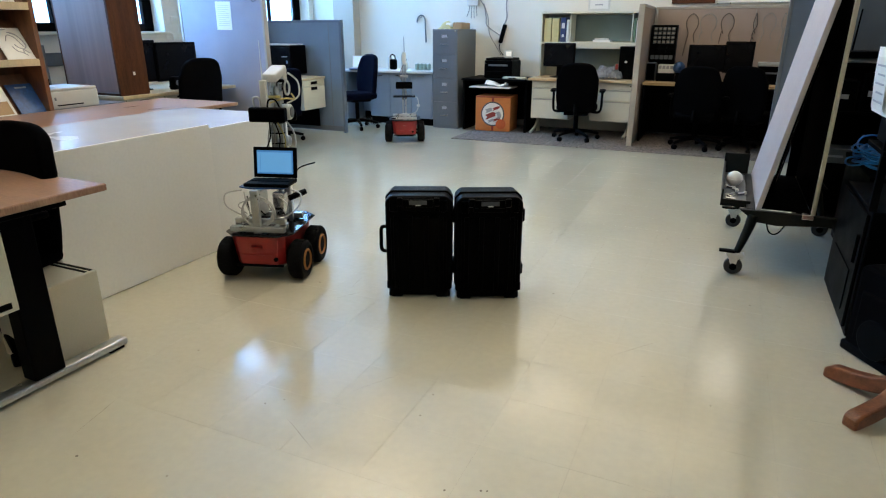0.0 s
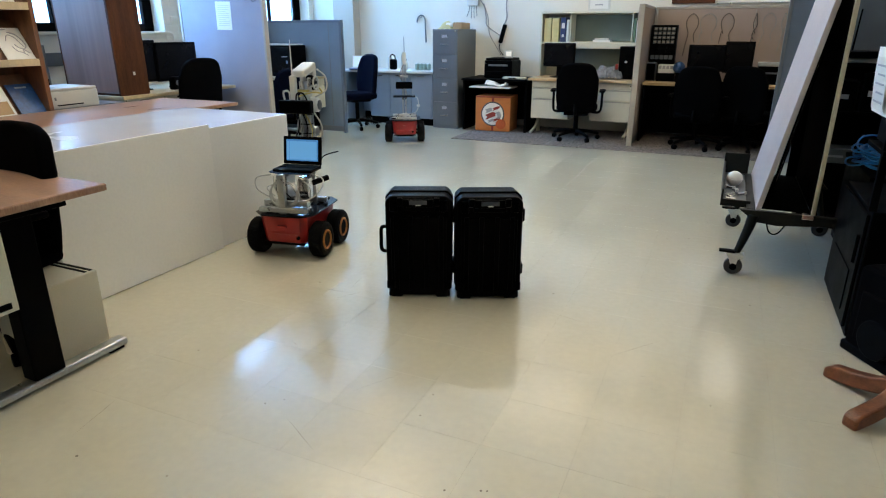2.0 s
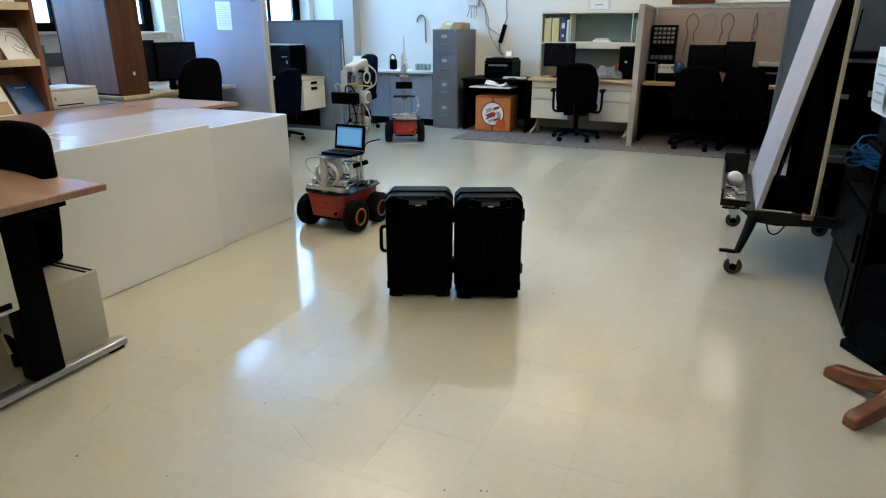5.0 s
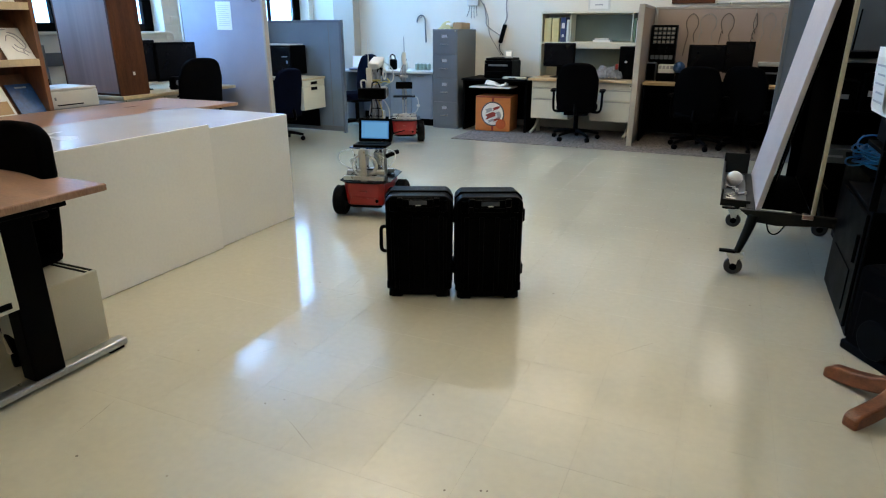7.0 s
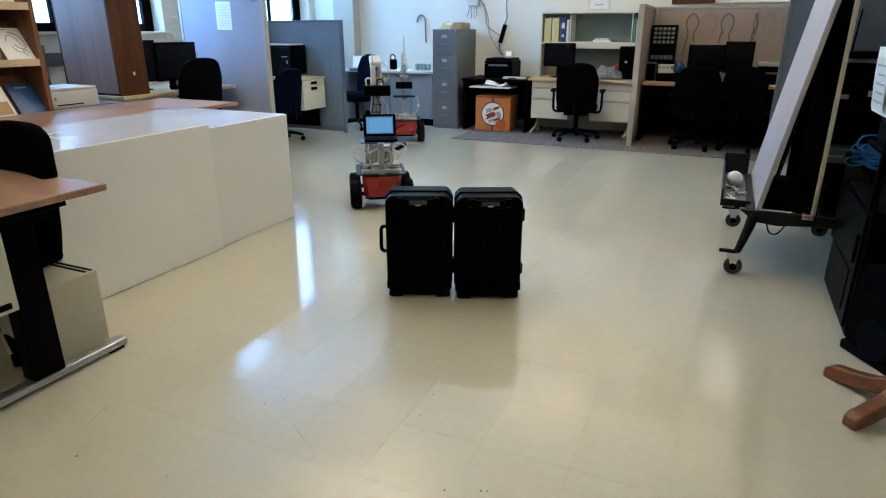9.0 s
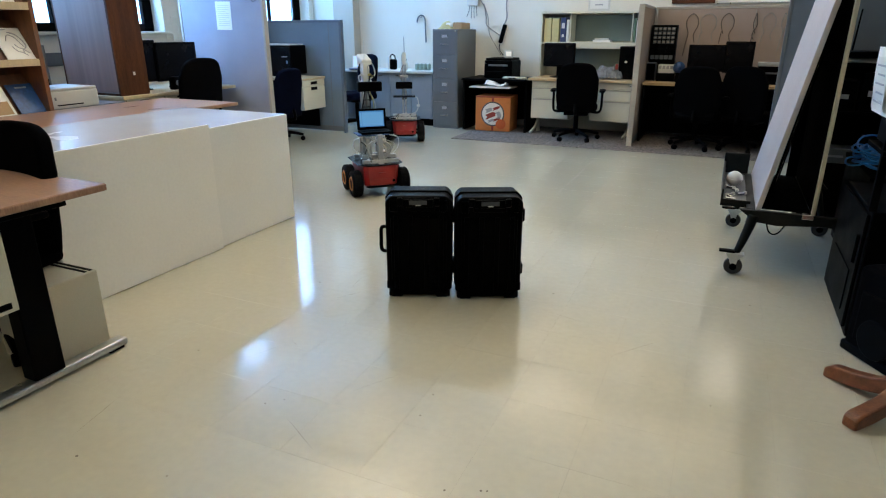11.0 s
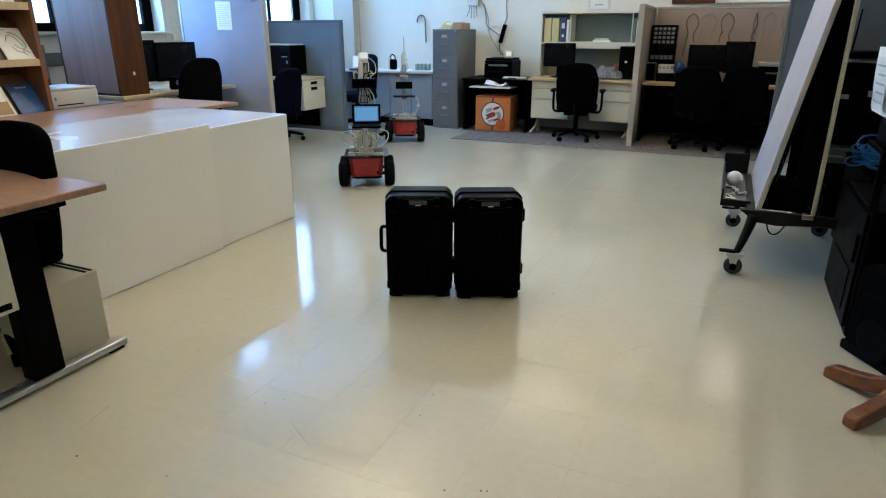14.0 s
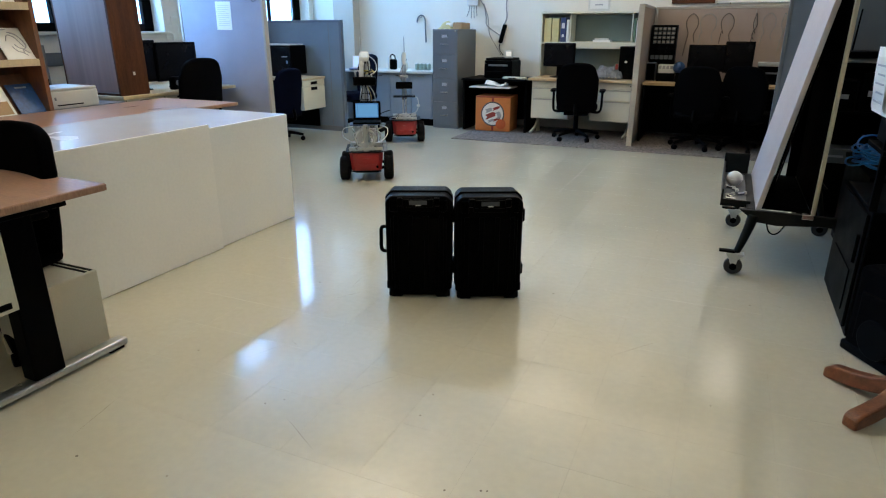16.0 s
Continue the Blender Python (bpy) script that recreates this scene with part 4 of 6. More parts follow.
def window_desk():
    d = thing("drawer_desk", pose(0, 0, 0), "pale-topped desk with beige drawers along the window wall", "desk")
    part("tabletop", box(-6.12, -5.165, 4.19, 5.70, 0.712, 0.745, 0.005), PALEWOOD, d)
    part("body", box(-6.08, -5.20, 4.22, 5.15, 0.05, 0.712, 0.004), BEIGE, d)
    for y0, y1 in ((4.23, 4.67), (4.69, 5.13)):
        for z0, z1 in ((0.06, 0.30), (0.31, 0.50), (0.51, 0.708)):
            f = part("drawer_front", box(-5.20, -5.18, y0, y1, z0, z1, 0.003), CREAM, d)
            part("handle", box(-5.182, -5.172, y0 + 0.15, y0 + 0.28, z1 - 0.028, z1 - 0.010, 0.002), BLACKPL, f, "black handle")
    part("end_leg", box(-6.08, -5.40, 5.64, 5.68, 0, 0.712, 0.003), GREYSTEEL, d)
    part("plinth", box(-6.05, -5.24, 4.25, 5.12, 0.0, 0.05), BLACKPL, d)


window_desk()


def tall_hutch():
    h = thing("tall_cabinet", pose(0, 0, 0.745), "tall dark-brown wood cabinet standing on the desk", "cabinet")
    part("back_panel", box(-5.92, -5.23, 4.20, 4.222, 0.03, 1.75, 0.003), HUTCHBACK, h, "glossy mauve-brown laminate panel")
    part("side_panel", box(-5.23, -5.205, 4.20, 4.535, 0.0, 1.75, 0.003), DARKWOOD, h)
    part("side_panel", box(-5.94, -5.92, 4.20, 4.535, 0.0, 1.75, 0.003), DARKWOOD, h)
    for z in (0.02, 0.60, 1.15, 1.73):
        part("shelf", box(-5.92, -5.23, 4.222, 4.52, z - 0.02, z, 0.002), DARKWOOD, h)
    part("sticker", box(-5.2045, -5.203, 4.37, 4.395, 0.185, 0.215), PAPER, h, "small white sticker")


HUTCHBACK = material("mauve_laminate", (0.27, 0.185, 0.165), 0.5, spec=0.25, var=0.16, scale=1.4, fine=3.5, bump=0.01, stretch=(5, 5, 0.12), rough_var=0.05)
tall_hutch()


def monitor(m, w, h, label, lift=0.09, group="black monitors"):
    """A flat screen facing local -Y, its foot at z = 0."""
    s = thing("monitor", m, label, "monitor", group)
    part("bezel", box(-w / 2, w / 2, -0.02, 0.02, lift, lift + h, 0.008), BLACKPL, s)
    part("screen", box(-w / 2 + 0.018, w / 2 - 0.018, -0.0225, -0.0205, lift + 0.022, lift + h - 0.018), SCREENOFF, s, "dark switched-off screen")
    part("neck", box(-0.035, 0.035, 0.02, 0.045, 0.01, lift + h * 0.5, 0.006), BLACKPL, s)
    part("foot", lathe([(0.11, 0.0), (0.11, 0.008), (0.04, 0.016)], 24), BLACKPL, s)
    return s


monitor(pose(-5.55, 5.24, 0.745, 0, 0, 84), 0.52, 0.40, "black flat monitor on the window desk, switched off", 0.07)
monitor(pose(-5.60, 4.78, 0.745, 0, 0, 90), 0.46, 0.42, "black flat monitor half hidden by the tall cabinet", 0.075)


def keyboard(m, label):
    k = thing("keyboard", m, label, "keyboard")
    part("case", box(-0.22, 0.22, -0.075, 0.075, 0.0, 0.018, 0.005), BLACKPL, k)
    for r in range(4):
        part("key_row", box(-0.20, 0.20, -0.06 + r * 0.03, -0.037 + r * 0.03, 0.018, 0.024, 0.001), BLACKMET, k)


keyboard(pose(-5.32, 5.22, 0.745, 0, 0, 88), "black keyboard on the window desk")


def pens(m):
    c = thing("desk_speaker", m, "small dark speaker with shiny front on the desk", "speaker")
    part("body", box(-0.04, 0.04, -0.05, 0.05, 0.0, 0.13, 0.012), BLACKPL, c)
    part("grille", lathe([(0.028, -0.002), (0.028, 0.004), (0.01, 0.006)], 16, axis="X", m=Matrix.Translation((0.04, 0, 0.07))), GREYSTEEL, c)


pens(pose(-5.35, 5.52, 0.745))
pens(pose(-5.33, 4.98, 0.745))
office_chair(pose(-5.02, 4.86, 0, 0, 0, 84), BLACKFAB, "black office chair facing the window desk", arms=False, lift=0.06)


FAINTINK = material("faint_ink", (0.55, 0.55, 0.56), 0.8, var=0.1)


def notice():
    n = thing("notice", pose(-5.36, 5.722, 1.342, 0, 1.0, 0), "white typed notice pinned to the partition", "paper")
    part("sheet", box(0, 0.216, -0.0015, 0, 0, 0.298), PAPER, n)
    for k in range(11):
        part("line", box(0.03, 0.19 - (0.05 if k % 4 == 3 else 0.0), -0.0028, -0.002, 0.255 - k * 0.021, 0.2585 - k * 0.021), FAINTINK, n)


notice()
ring = thing("hanging_ring", pose(-4.80, 5.705, 1.665), "dark ring hanging on the partition", "ring")
part("ring", tube([(0.035 * math.cos(a), 0, 0.035 * math.sin(a)) for a in [math.pi * k / 6 for k in range(12)]], 0.006, closed=True), GREYSTEEL, ring, smooth=True)


# second cubicle
def cubicle_desk():
    d = thing("cubicle_desk", pose(0, 0, 0), "taupe desk in the second cubicle against the partition", "desk")
    part("tabletop", box(-6.0, -4.985, 6.70, 7.235, 0.722, 0.752, 0.005), PALEWOOD, d)
    part("end_panel", box(-6.0, -5.97, 6.72, 7.23, 0.0, 0.722, 0.003), BEIGE, d)
    # black sheet added to stand in for the shadow under the desk
    part("modesty_panel", box(-5.96, -5.10, 7.20, 7.222, 0.08, 0.722, 0.003), BLACKMET, d)
    part("leg", box(-5.75, -5.72, 7.15, 7.198, 0.0, 0.722, 0.003), BLACKMET, d)


cubicle_desk()


def hung_pedestal():
    p = thing("drawer_pedestal", pose(-5.00, 6.735, 0.345), "beige drawer pedestal with two black recessed pulls", "drawer unit")
    part("body", box(-0.36, -0.012, 0.0, 0.49, 0.0, 0.373, 0.004), BEIGE, p)
    f = part("drawer_front", box(-0.012, 0.006, 0.003, 0.487, 0.0, 0.295, 0.003), CREAM, p)
    g = part("drawer_front", box(-0.012, 0.006, 0.003, 0.487, 0.301, 0.371, 0.003), CREAM, p)
    part("pull", box(0.004, 0.009, 0.175, 0.315, 0.245, 0.285, 0.001), BLACKPL, f, "black recessed pull")
    part("pull", box(0.004, 0.009, 0.175, 0.315, 0.318, 0.355, 0.001), BLACKPL, g, "black recessed pull")
    part("hanger", box(-0.34, -0.02, 0.03, 0.46, 0.373, 0.377), BEIGE, p)


hung_pedestal()


def bulky_monitor():
    c = thing("workstation", pose(-5.53, 7.05, 0.752), "large black workstation with silver top edge on the cubicle desk", "computer")
    part("case", box(-0.27, 0.27, -0.16, 0.17, 0.03, 0.40, 0.012), BLACKPL, c)
    part("top_edge", box(-0.26, 0.25, -0.15, 0.15, 0.40, 0.415, 0.004), WHITEPL, c, "pale top edge")
    part("front", box(-0.25, 0.25, -0.166, -0.158, 0.05, 0.38, 0.003), SCREENOFF, c)
    part("badge", box(0.12, 0.21, -0.169, -0.166, 0.25, 0.262), GREYSTEEL, c)
    part("power_light", box(0.19, 0.215, -0.169, -0.166, 0.17, 0.21), GREYSTEEL, c)
    part("stand", box(-0.15, 0.15, -0.10, 0.10, 0.0, 0.03, 0.006), BLACKPL, c)


bulky_monitor()
office_chair(pose(-5.13, 6.36, 0, 0, 0, 88), NAVYFAB, "navy office chair turned to the cubicle desk", arms=False, lift=-0.12)


# ---------- corner counter ----------
def counter():
    c = thing("wall_counter", pose(0, 0, 0), "long pale counter with slate-blue cupboard fronts under the back wall", "counter")
    part("worktop", box(-5.41, -3.87, 8.28, Y1 - 0.015, 0.745, 0.778, 0.005), WHITEPL, c, "pale worktop")
    part("carcass", box(-4.93, -3.88, 8.335, Y1 - 0.02, 0.10, 0.745, 0.003), CUPBOARD, c)
    for x0 in (-4.93, -4.58, -4.23):
        f = part("door", box(x0 + 0.005, x0 + 0.345, 8.315, 8.335, 0.11, 0.735, 0.003), CUPBOARD, c)
        part("handle", box(x0 + 0.09, x0 + 0.22, 8.300, 8.316, 0.700, 0.712, 0.003), CHROME, f, "pale metal handle")
    part("plinth", box(-4.93, -3.88, 8.36, Y1 - 0.02, 0, 0.10), BLACKPL, c)
    part("end_panel", box(-5.41, -5.38, 8.30, Y1 - 0.02, 0.0, 0.745), CUPBOARD, c)
    part("back_panel", box(-5.38, -4.93, 8.86, 8.88, 0.1, 0.745), CUPBOARD, c)


counter()


def small_laptop():
    p = thing("laptop", pose(-5.16, 8.47, 0.778, 0, 0, 18), "open silver laptop with a pale screen on the counter", "laptop")
    part("base", box(-0.15, 0.15, -0.20, 0.0, 0.0, 0.016, 0.004), BLUEPL, p)
    tilt = Matrix.Translation((0, 0, 0.014)) @ Matrix.Rotation(radians(-12), 4, "X")
    lid = part("lid", box(-0.14, 0.14, 0, 0.008, 0, 0.185, 0.003, m=tilt), WHITEPL, p)
    part("screen", box(-0.125, 0.125, -0.002, -0.0005, 0.018, 0.175, m=tilt), glow("pale_screen", (0.55, 0.75, 1.0), 1.2), lid, "lit pale screen")


small_laptop()


def kettle_things():
    k = thing("clothes_iron", pose(-4.64, 8.55, 0.778), "black and white appliance standing on end on the counter", "appliance")
    part("body", prism([(-0.05, -0.04), (0.05, -0.04), (0.05, 0.04), (-0.05, 0.04)], 0.0, 0.15, 0.018), BLACKPL, k)
    part("soleplate", box(-0.075, -0.052, -0.045, 0.045, 0.0, 0.19, 0.01), WHITEPL, k)
    part("handle", tube([(0.03, 0, 0.14), (0.02, 0, 0.20), (-0.03, 0, 0.215), (-0.06, 0, 0.17)], 0.009), BLACKPL, k, smooth=True)
    j = thing("jug", pose(-4.44, 8.55, 0.778), "translucent white jug on the counter", "jug")
    part("body", lathe([(0.035, 0.0), (0.042, 0.01), (0.042, 0.10), (0.025, 0.13), (0.022, 0.14)], 20), WHITEPL, j, smooth=True)
    part("cap", lathe([(0.024, 0.138), (0.024, 0.155), (0.01, 0.158)], 16), BLUEPL, j)
    for k in range(4):
        b = thing("glass_jar", pose(-4.27 + 0.065 * k, 8.60, 0.778), "squat green glass jar on the counter", "jar", "green glass jars")
        part("glass", lathe([(0.024, 0.0), (0.029, 0.008), (0.029, 0.075), (0.022, 0.088)], 18), BOTTLE, b, smooth=True)
        part("lid", lathe([(0.024, 0.086), (0.024, 0.098), (0.012, 0.1)], 16), WHITEPL, b)


kettle_things()
office_chair(pose(-4.80, 7.72, 0, 0, 0, 150), NAVYFAB, "dark navy office chair beside the counter", arms=False)

cane = thing("walking_cane", pose(-4.30, Y1 - 0.02, 0), "dark walking cane hung on the back wall", "cane")
part("stick", tube([(-0.105, 0, 1.45), (-0.10, 0, 1.50), (-0.06, 0, 1.545), (-0.01, 0, 1.545), (0.025, 0, 1.50), (0.03, 0, 1.42), (0.035, 0, 1.30), (0.04, 0, 1.165)], 0.011), GREYSTEEL, cane, smooth=True)
part("peg", rod((-0.035, 0.02, 1.535), (-0.035, -0.01, 1.525), 0.008), CHROME, cane)


# ---------- file cabinet ----------
def file_cabinet():
    f = thing("file_cabinet", pose(-3.838, 8.215, 0), "grey steel four-drawer filing cabinet", "filing cabinet")
    part("carcass", box(0, 0.39, 0.015, 0.68, 0.0, 1.352, 0.005), GREYSTEEL, f)
    for k in range(4):
        z0 = 0.055 + k * 0.322
        d = part("drawer", box(0.010, 0.380, 0.0, 0.018, z0, z0 + 0.316, 0.005), GREYSTEEL, f)
        part("label_holder", box(0.145, 0.235, -0.006, 0.001, z0 + 0.215, z0 + 0.262, 0.002), CHROME, d, "metal label holder")
        part("label_card", box(0.155, 0.225, -0.0075, -0.0055, z0 + 0.222, z0 + 0.255), GREYINK, d)
        part("handle", box(0.13, 0.25, -0.028, -0.016, z0 + 0.125, z0 + 0.142, 0.004), CHROME, d, "chrome pull")
        for x in (0.14, 0.24):
            part("handle_post", box(x - 0.006, x + 0.006, -0.018, 0.002, z0 + 0.128, z0 + 0.139), CHROME, d)
    part("lock", lathe([(0.010, 0.0), (0.010, 0.008), (0.006, 0.01)], 14, m=Matrix.Translation((0.35, -0.0, 1.325)) @ Matrix.Rotation(radians(90), 4, "X")), CHROME, f)


file_cabinet()
b = thing("carton", pose(-3.56, 8.33, 1.352, 0, 0, 4), "flat brown cardboard carton on the filing cabinet", "box")
part("body", box(-0.01, 0.11, 0, 0.40, 0, 0.085, 0.003), CARD, b)
part("flap", box(-0.008, 0.108, 0.01, 0.195, 0.086, 0.089), CARD, b)
part("tape", box(-0.012, 0.112, 0.19, 0.21, 0.0892, 0.0905), PALEWOOD, b)
b = thing("yellow_packet", pose(-3.79, 8.30, 1.352), "crumpled yellow and white packet on the filing cabinet", "packet")
rng = random.Random(4)
bm = grid_sheet(10, 8, lambda u, v: (0.20 * u, 0.22 * v, 0.004 + 0.10 * math.sin(math.pi * u) ** 0.6 * math.sin(math.pi * v) ** 0.6 + 0.02 * (noise.noise((u * 6, v * 6, 2.2)))), 0.003)
part("wrapper", bm, BOOKS[0], b)
part("bag", box(0.11, 0.20, 0.02, 0.10, 0.03, 0.085, 0.012, m=Matrix.Rotation(radians(6), 4, "Z")), PAPER, b)


# ---------- printer table, box, wall cables ----------
def printer_table():
    t = thing("computer_table", pose(0, 0, 0.008), "black printer table with a pale pull-out shelf", "table")
    part("top", box(-3.37, -2.42, 8.16, 8.86, 0.675, 0.705, 0.005), BLACKPL, t)
    part("pull_out_shelf", box(-3.22, -2.64, 8.08, 8.45, 0.59, 0.608, 0.003), WHITEPL, t, "pale pull-out shelf")
    part("back_panel", box(-3.35, -2.44, 8.82, 8.84, 0.1, 0.675), BLACKPL, t)
    for x in (-3.36, -2.46):
        part("side_panel", box(x, x + 0.03, 8.20, 8.84, 0.0, 0.675, 0.003), BLACKPL, t)


printer_table()


def black_printer():
    p = thing("printer", pose(-2.89, 8.33, 0.713), "boxy black laser printer", "printer")
    part("body", box(-0.21, 0.19, 0.0, 0.42, 0.0, 0.235, 0.016), BLACKPL, p)
    part("top_cover", box(-0.195, 0.175, 0.02, 0.40, 0.235, 0.265, 0.01), BLACKMET, p)
    part("output_slot", box(-0.15, 0.13, -0.004, 0.004, 0.16, 0.185, 0.002), GREYSTEEL, p)
    part("tray", box(-0.18, 0.16, -0.012, 0.003, 0.02, 0.09, 0.004), BLACKMET, p)
    part("button", box(-0.20, -0.18, -0.004, 0.002, 0.19, 0.205), GREYSTEEL, p)


black_printer()
d = thing("small_display", pose(-2.78, 8.42, 0.978, 0, 0, 10), "small white box with a lit face on the printer", "display")
part("case", box(-0.055, 0.055, 0, 0.06, 0.0, 0.10, 0.012), WHITEPL, d)
part("face", box(-0.035, 0.035, -0.003, 0.001, 0.03, 0.085, 0.001), glow("lit_face", (1.0, 0.98, 0.9), 1.0), d)
d = thing("router", pose(-2.65, 8.25, 0.713), "flat beige device on the table edge", "device")
part("case", box(-0.14, 0.17, -0.04, 0.08, 0, 0.03, 0.01), BEIGE, d)
part("port", box(-0.05, 0.05, -0.043, -0.038, 0.008, 0.02), BLACKPL, d)
rag = thing("rag", pose(-2.86, 8.20, 0.615), "crumpled white rag on the pull-out shelf", "cloth")
part("cloth", grid_sheet(12, 10, lambda u, v: (0.28 * (u - 0.5), 0.2 * (v - 0.5) - 0.01, 0.005 + 0.07 * abs(math.sin(3 * u + 1) * math.sin(3.3 * v + 0.4)) + 0.03 * abs(noise.noise((u * 5, v * 5, 7)))), 0.004), PAPER, rag)


def soda_box():
    b = thing("drinks_carton", pose(-2.92, 8.40, 0.008, 0, 0, 3), "orange printed carton with a round emblem, under the table", "box")
    part("body", box(-0.25, 0.25, -0.20, 0.20, 0, 0.475, 0.006), ORANGE, b)
    part("band", box(-0.015, 0.015, -0.2035, -0.2005, 0.005, 0.47), DKRED, b)
    part("band", box(-0.245, 0.245, -0.2035, -0.2015, 0.455, 0.47), DKRED, b)
    rot = Matrix.Translation((0.0, -0.2005, 0.235)) @ Matrix.Rotation(radians(90), 4, "X")
    part("emblem_ring", lathe([(0.168, 0.0), (0.168, 0.005), (0.16, 0.0055)], 40, m=rot), INK, b, "dark ring")
    part("emblem_disc", lathe([(0.150, 0.0), (0.150, 0.0072), (0.14, 0.0078)], 40, m=rot), PAPER, b, "pale round emblem")
    for x, z, w, h, mt in ((-0.055, 0.285, 0.11, 0.05, GREYINK), (0.05, 0.315, 0.12, 0.035, DKRED), (-0.03, 0.215, 0.17, 0.065, DKRED), (0.09, 0.225, 0.07, 0.09, GREYINK), (-0.02, 0.145, 0.10, 0.03, GREYINK), (0.06, 0.165, 0.12, 0.03, DKRED)):
        mark = [(-w / 2, -h / 2), (w * 0.35, -h / 2), (w / 2, h * 0.1), (w * 0.3, h / 2), (-w * 0.4, h / 2), (-w * 0.3, 0.0)]
        part("emblem_mark", prism(mark, 0.0095, 0.0115, m=Matrix.Translation((x, -0.2005, z)) @ Matrix.Rotation(radians(90), 4, "X") @ Matrix.Rotation(radians(22), 4, "Z")), mt, b)
    part("emblem_ball", lathe([(0.07, 0.0), (0.07, 0.011), (0.06, 0.0125)], 28, m=Matrix.Translation((0.12, -0.2005, 0.10)) @ Matrix.Rotation(radians(90), 4, "X")), DKORANGE, b)
    return b


DKORANGE = material("deep_orange_print", (0.52, 0.10, 0.02), 0.5, var=0.1)
soda_box()


def wall_cables():
    w = thing("wall_outlet_box", pose(-3.50, Y1 - 0.001, 1.70), "white wall box with cables hanging from it", "outlet")
    part("case", box(-0.09, 0.09, -0.05, 0, -0.03, 0.14, 0.012), WHITEPL, w)
    for k, (dx, dz) in enumerate(((-0.12, -0.18), (-0.03, -0.2), (0.03, -0.2), (0.08, -0.17))):
        part("short_lead", tube([(-0.05 + 0.035 * k, -0.03, -0.02), (-0.06 + 0.04 * k, -0.035, -0.10), (dx * 0.8, -0.03, dz)], 0.005), CABLEG, w, smooth=True)
    c = thing("hanging_wire_run", pose(0, Y1 - 0.015, 0), "grey cord hanging down the back wall", "cord", "cords on the wall")
    part("cord", tube([(-3.40, 0, 1.76), (-3.33, 0, 1.66), (-3.30, 0, 1.52), (-3.28, 0, 1.40), (-3.10, 0, 1.28), (-3.07, 0, 1.27)], 0.007), CABLEG, c, smooth=True)
    c = thing("hanging_wire_run", pose(0, Y1 - 0.03, 0), "grey cord hanging down the back wall", "cord", "cords on the wall")
    part("cord", tube([(-3.33, 0, 1.70), (-3.26, 0, 1.50), (-3.24, 0, 1.30), (-3.15, 0, 1.15), (-3.05, 0, 1.0)], 0.005), CABLEG, c, smooth=True)
    c = thing("power_supply", pose(0, Y1 - 0.03, 0), "black inline power block hanging on a cord", "power supply")
    part("cord", tube([(-2.96, 0, 1.95), (-2.99, 0, 1.70), (-2.98, 0, 1.52), (-3.01, 0, 1.42)], 0.010), CABLEG, c, smooth=True)
    part("block", box(-0.028, 0.028, -0.022, 0.022, -0.13, 0.13, 0.01, m=Matrix.Translation((-3.035, 0, 1.29)) @ Matrix.Rotation(radians(15), 4, "Y")), BLACKPL, c)
    part("lead", tube([(-3.07, 0, 1.17), (-3.07, -0.02, 1.08), (-3.0, -0.05, 1.0)], 0.005), BLACKPL, c, smooth=True)


wall_cables()


# ---------- desk with hutch ----------
def steel_desk():
    d = thing("desk", pose(0, 0, 0.008), "cream steel desk with an oak top and two drawer banks", "desk")
    part("tabletop", box(-2.41, -1.03, 8.15, 8.87, 0.703, 0.737, 0.006), OAK, d)
    for x0, x1 in ((-2.37, -1.86), (-1.58, -1.06)):
        part("drawer_bank", box(x0, x1, 8.22, 8.80, 0.21, 0.70, 0.004), CREAM, d)
        for z0, z1 in ((0.215, 0.47), (0.478, 0.61), (0.618, 0.698)):
            f = part("drawer_front", box(x0 + 0.006, x1 - 0.006, 8.20, 8.22, z0, z1, 0.004), CREAM if z1 < 0.65 else BEIGE, d)
            part("lip", box(x0 + 0.02, x1 - 0.02, 8.194, 8.201, z1 - 0.012, z1 - 0.004, 0.001), TRIM, f)
    part("lock", rod((-1.09, 8.201, 0.665), (-1.09, 8.193, 0.665), 0.012), CHROME, d)
    for x in (-2.33, -1.10):
        part("leg", box(x - 0.02, x + 0.02, 8.45, 8.50, 0.0, 0.21, 0.004), CREAM, d)
        part("foot", tube([(x, 8.48, 0.20), (x - 0.01, 8.36, 0.08), (x - 0.03, 8.20, 0.022)], 0.02, 10), CREAM, d, smooth=True)
    part("modesty_panel", box(-1.86, -1.58, 8.70, 8.72, 0.25, 0.70), CREAM, d)


steel_desk()


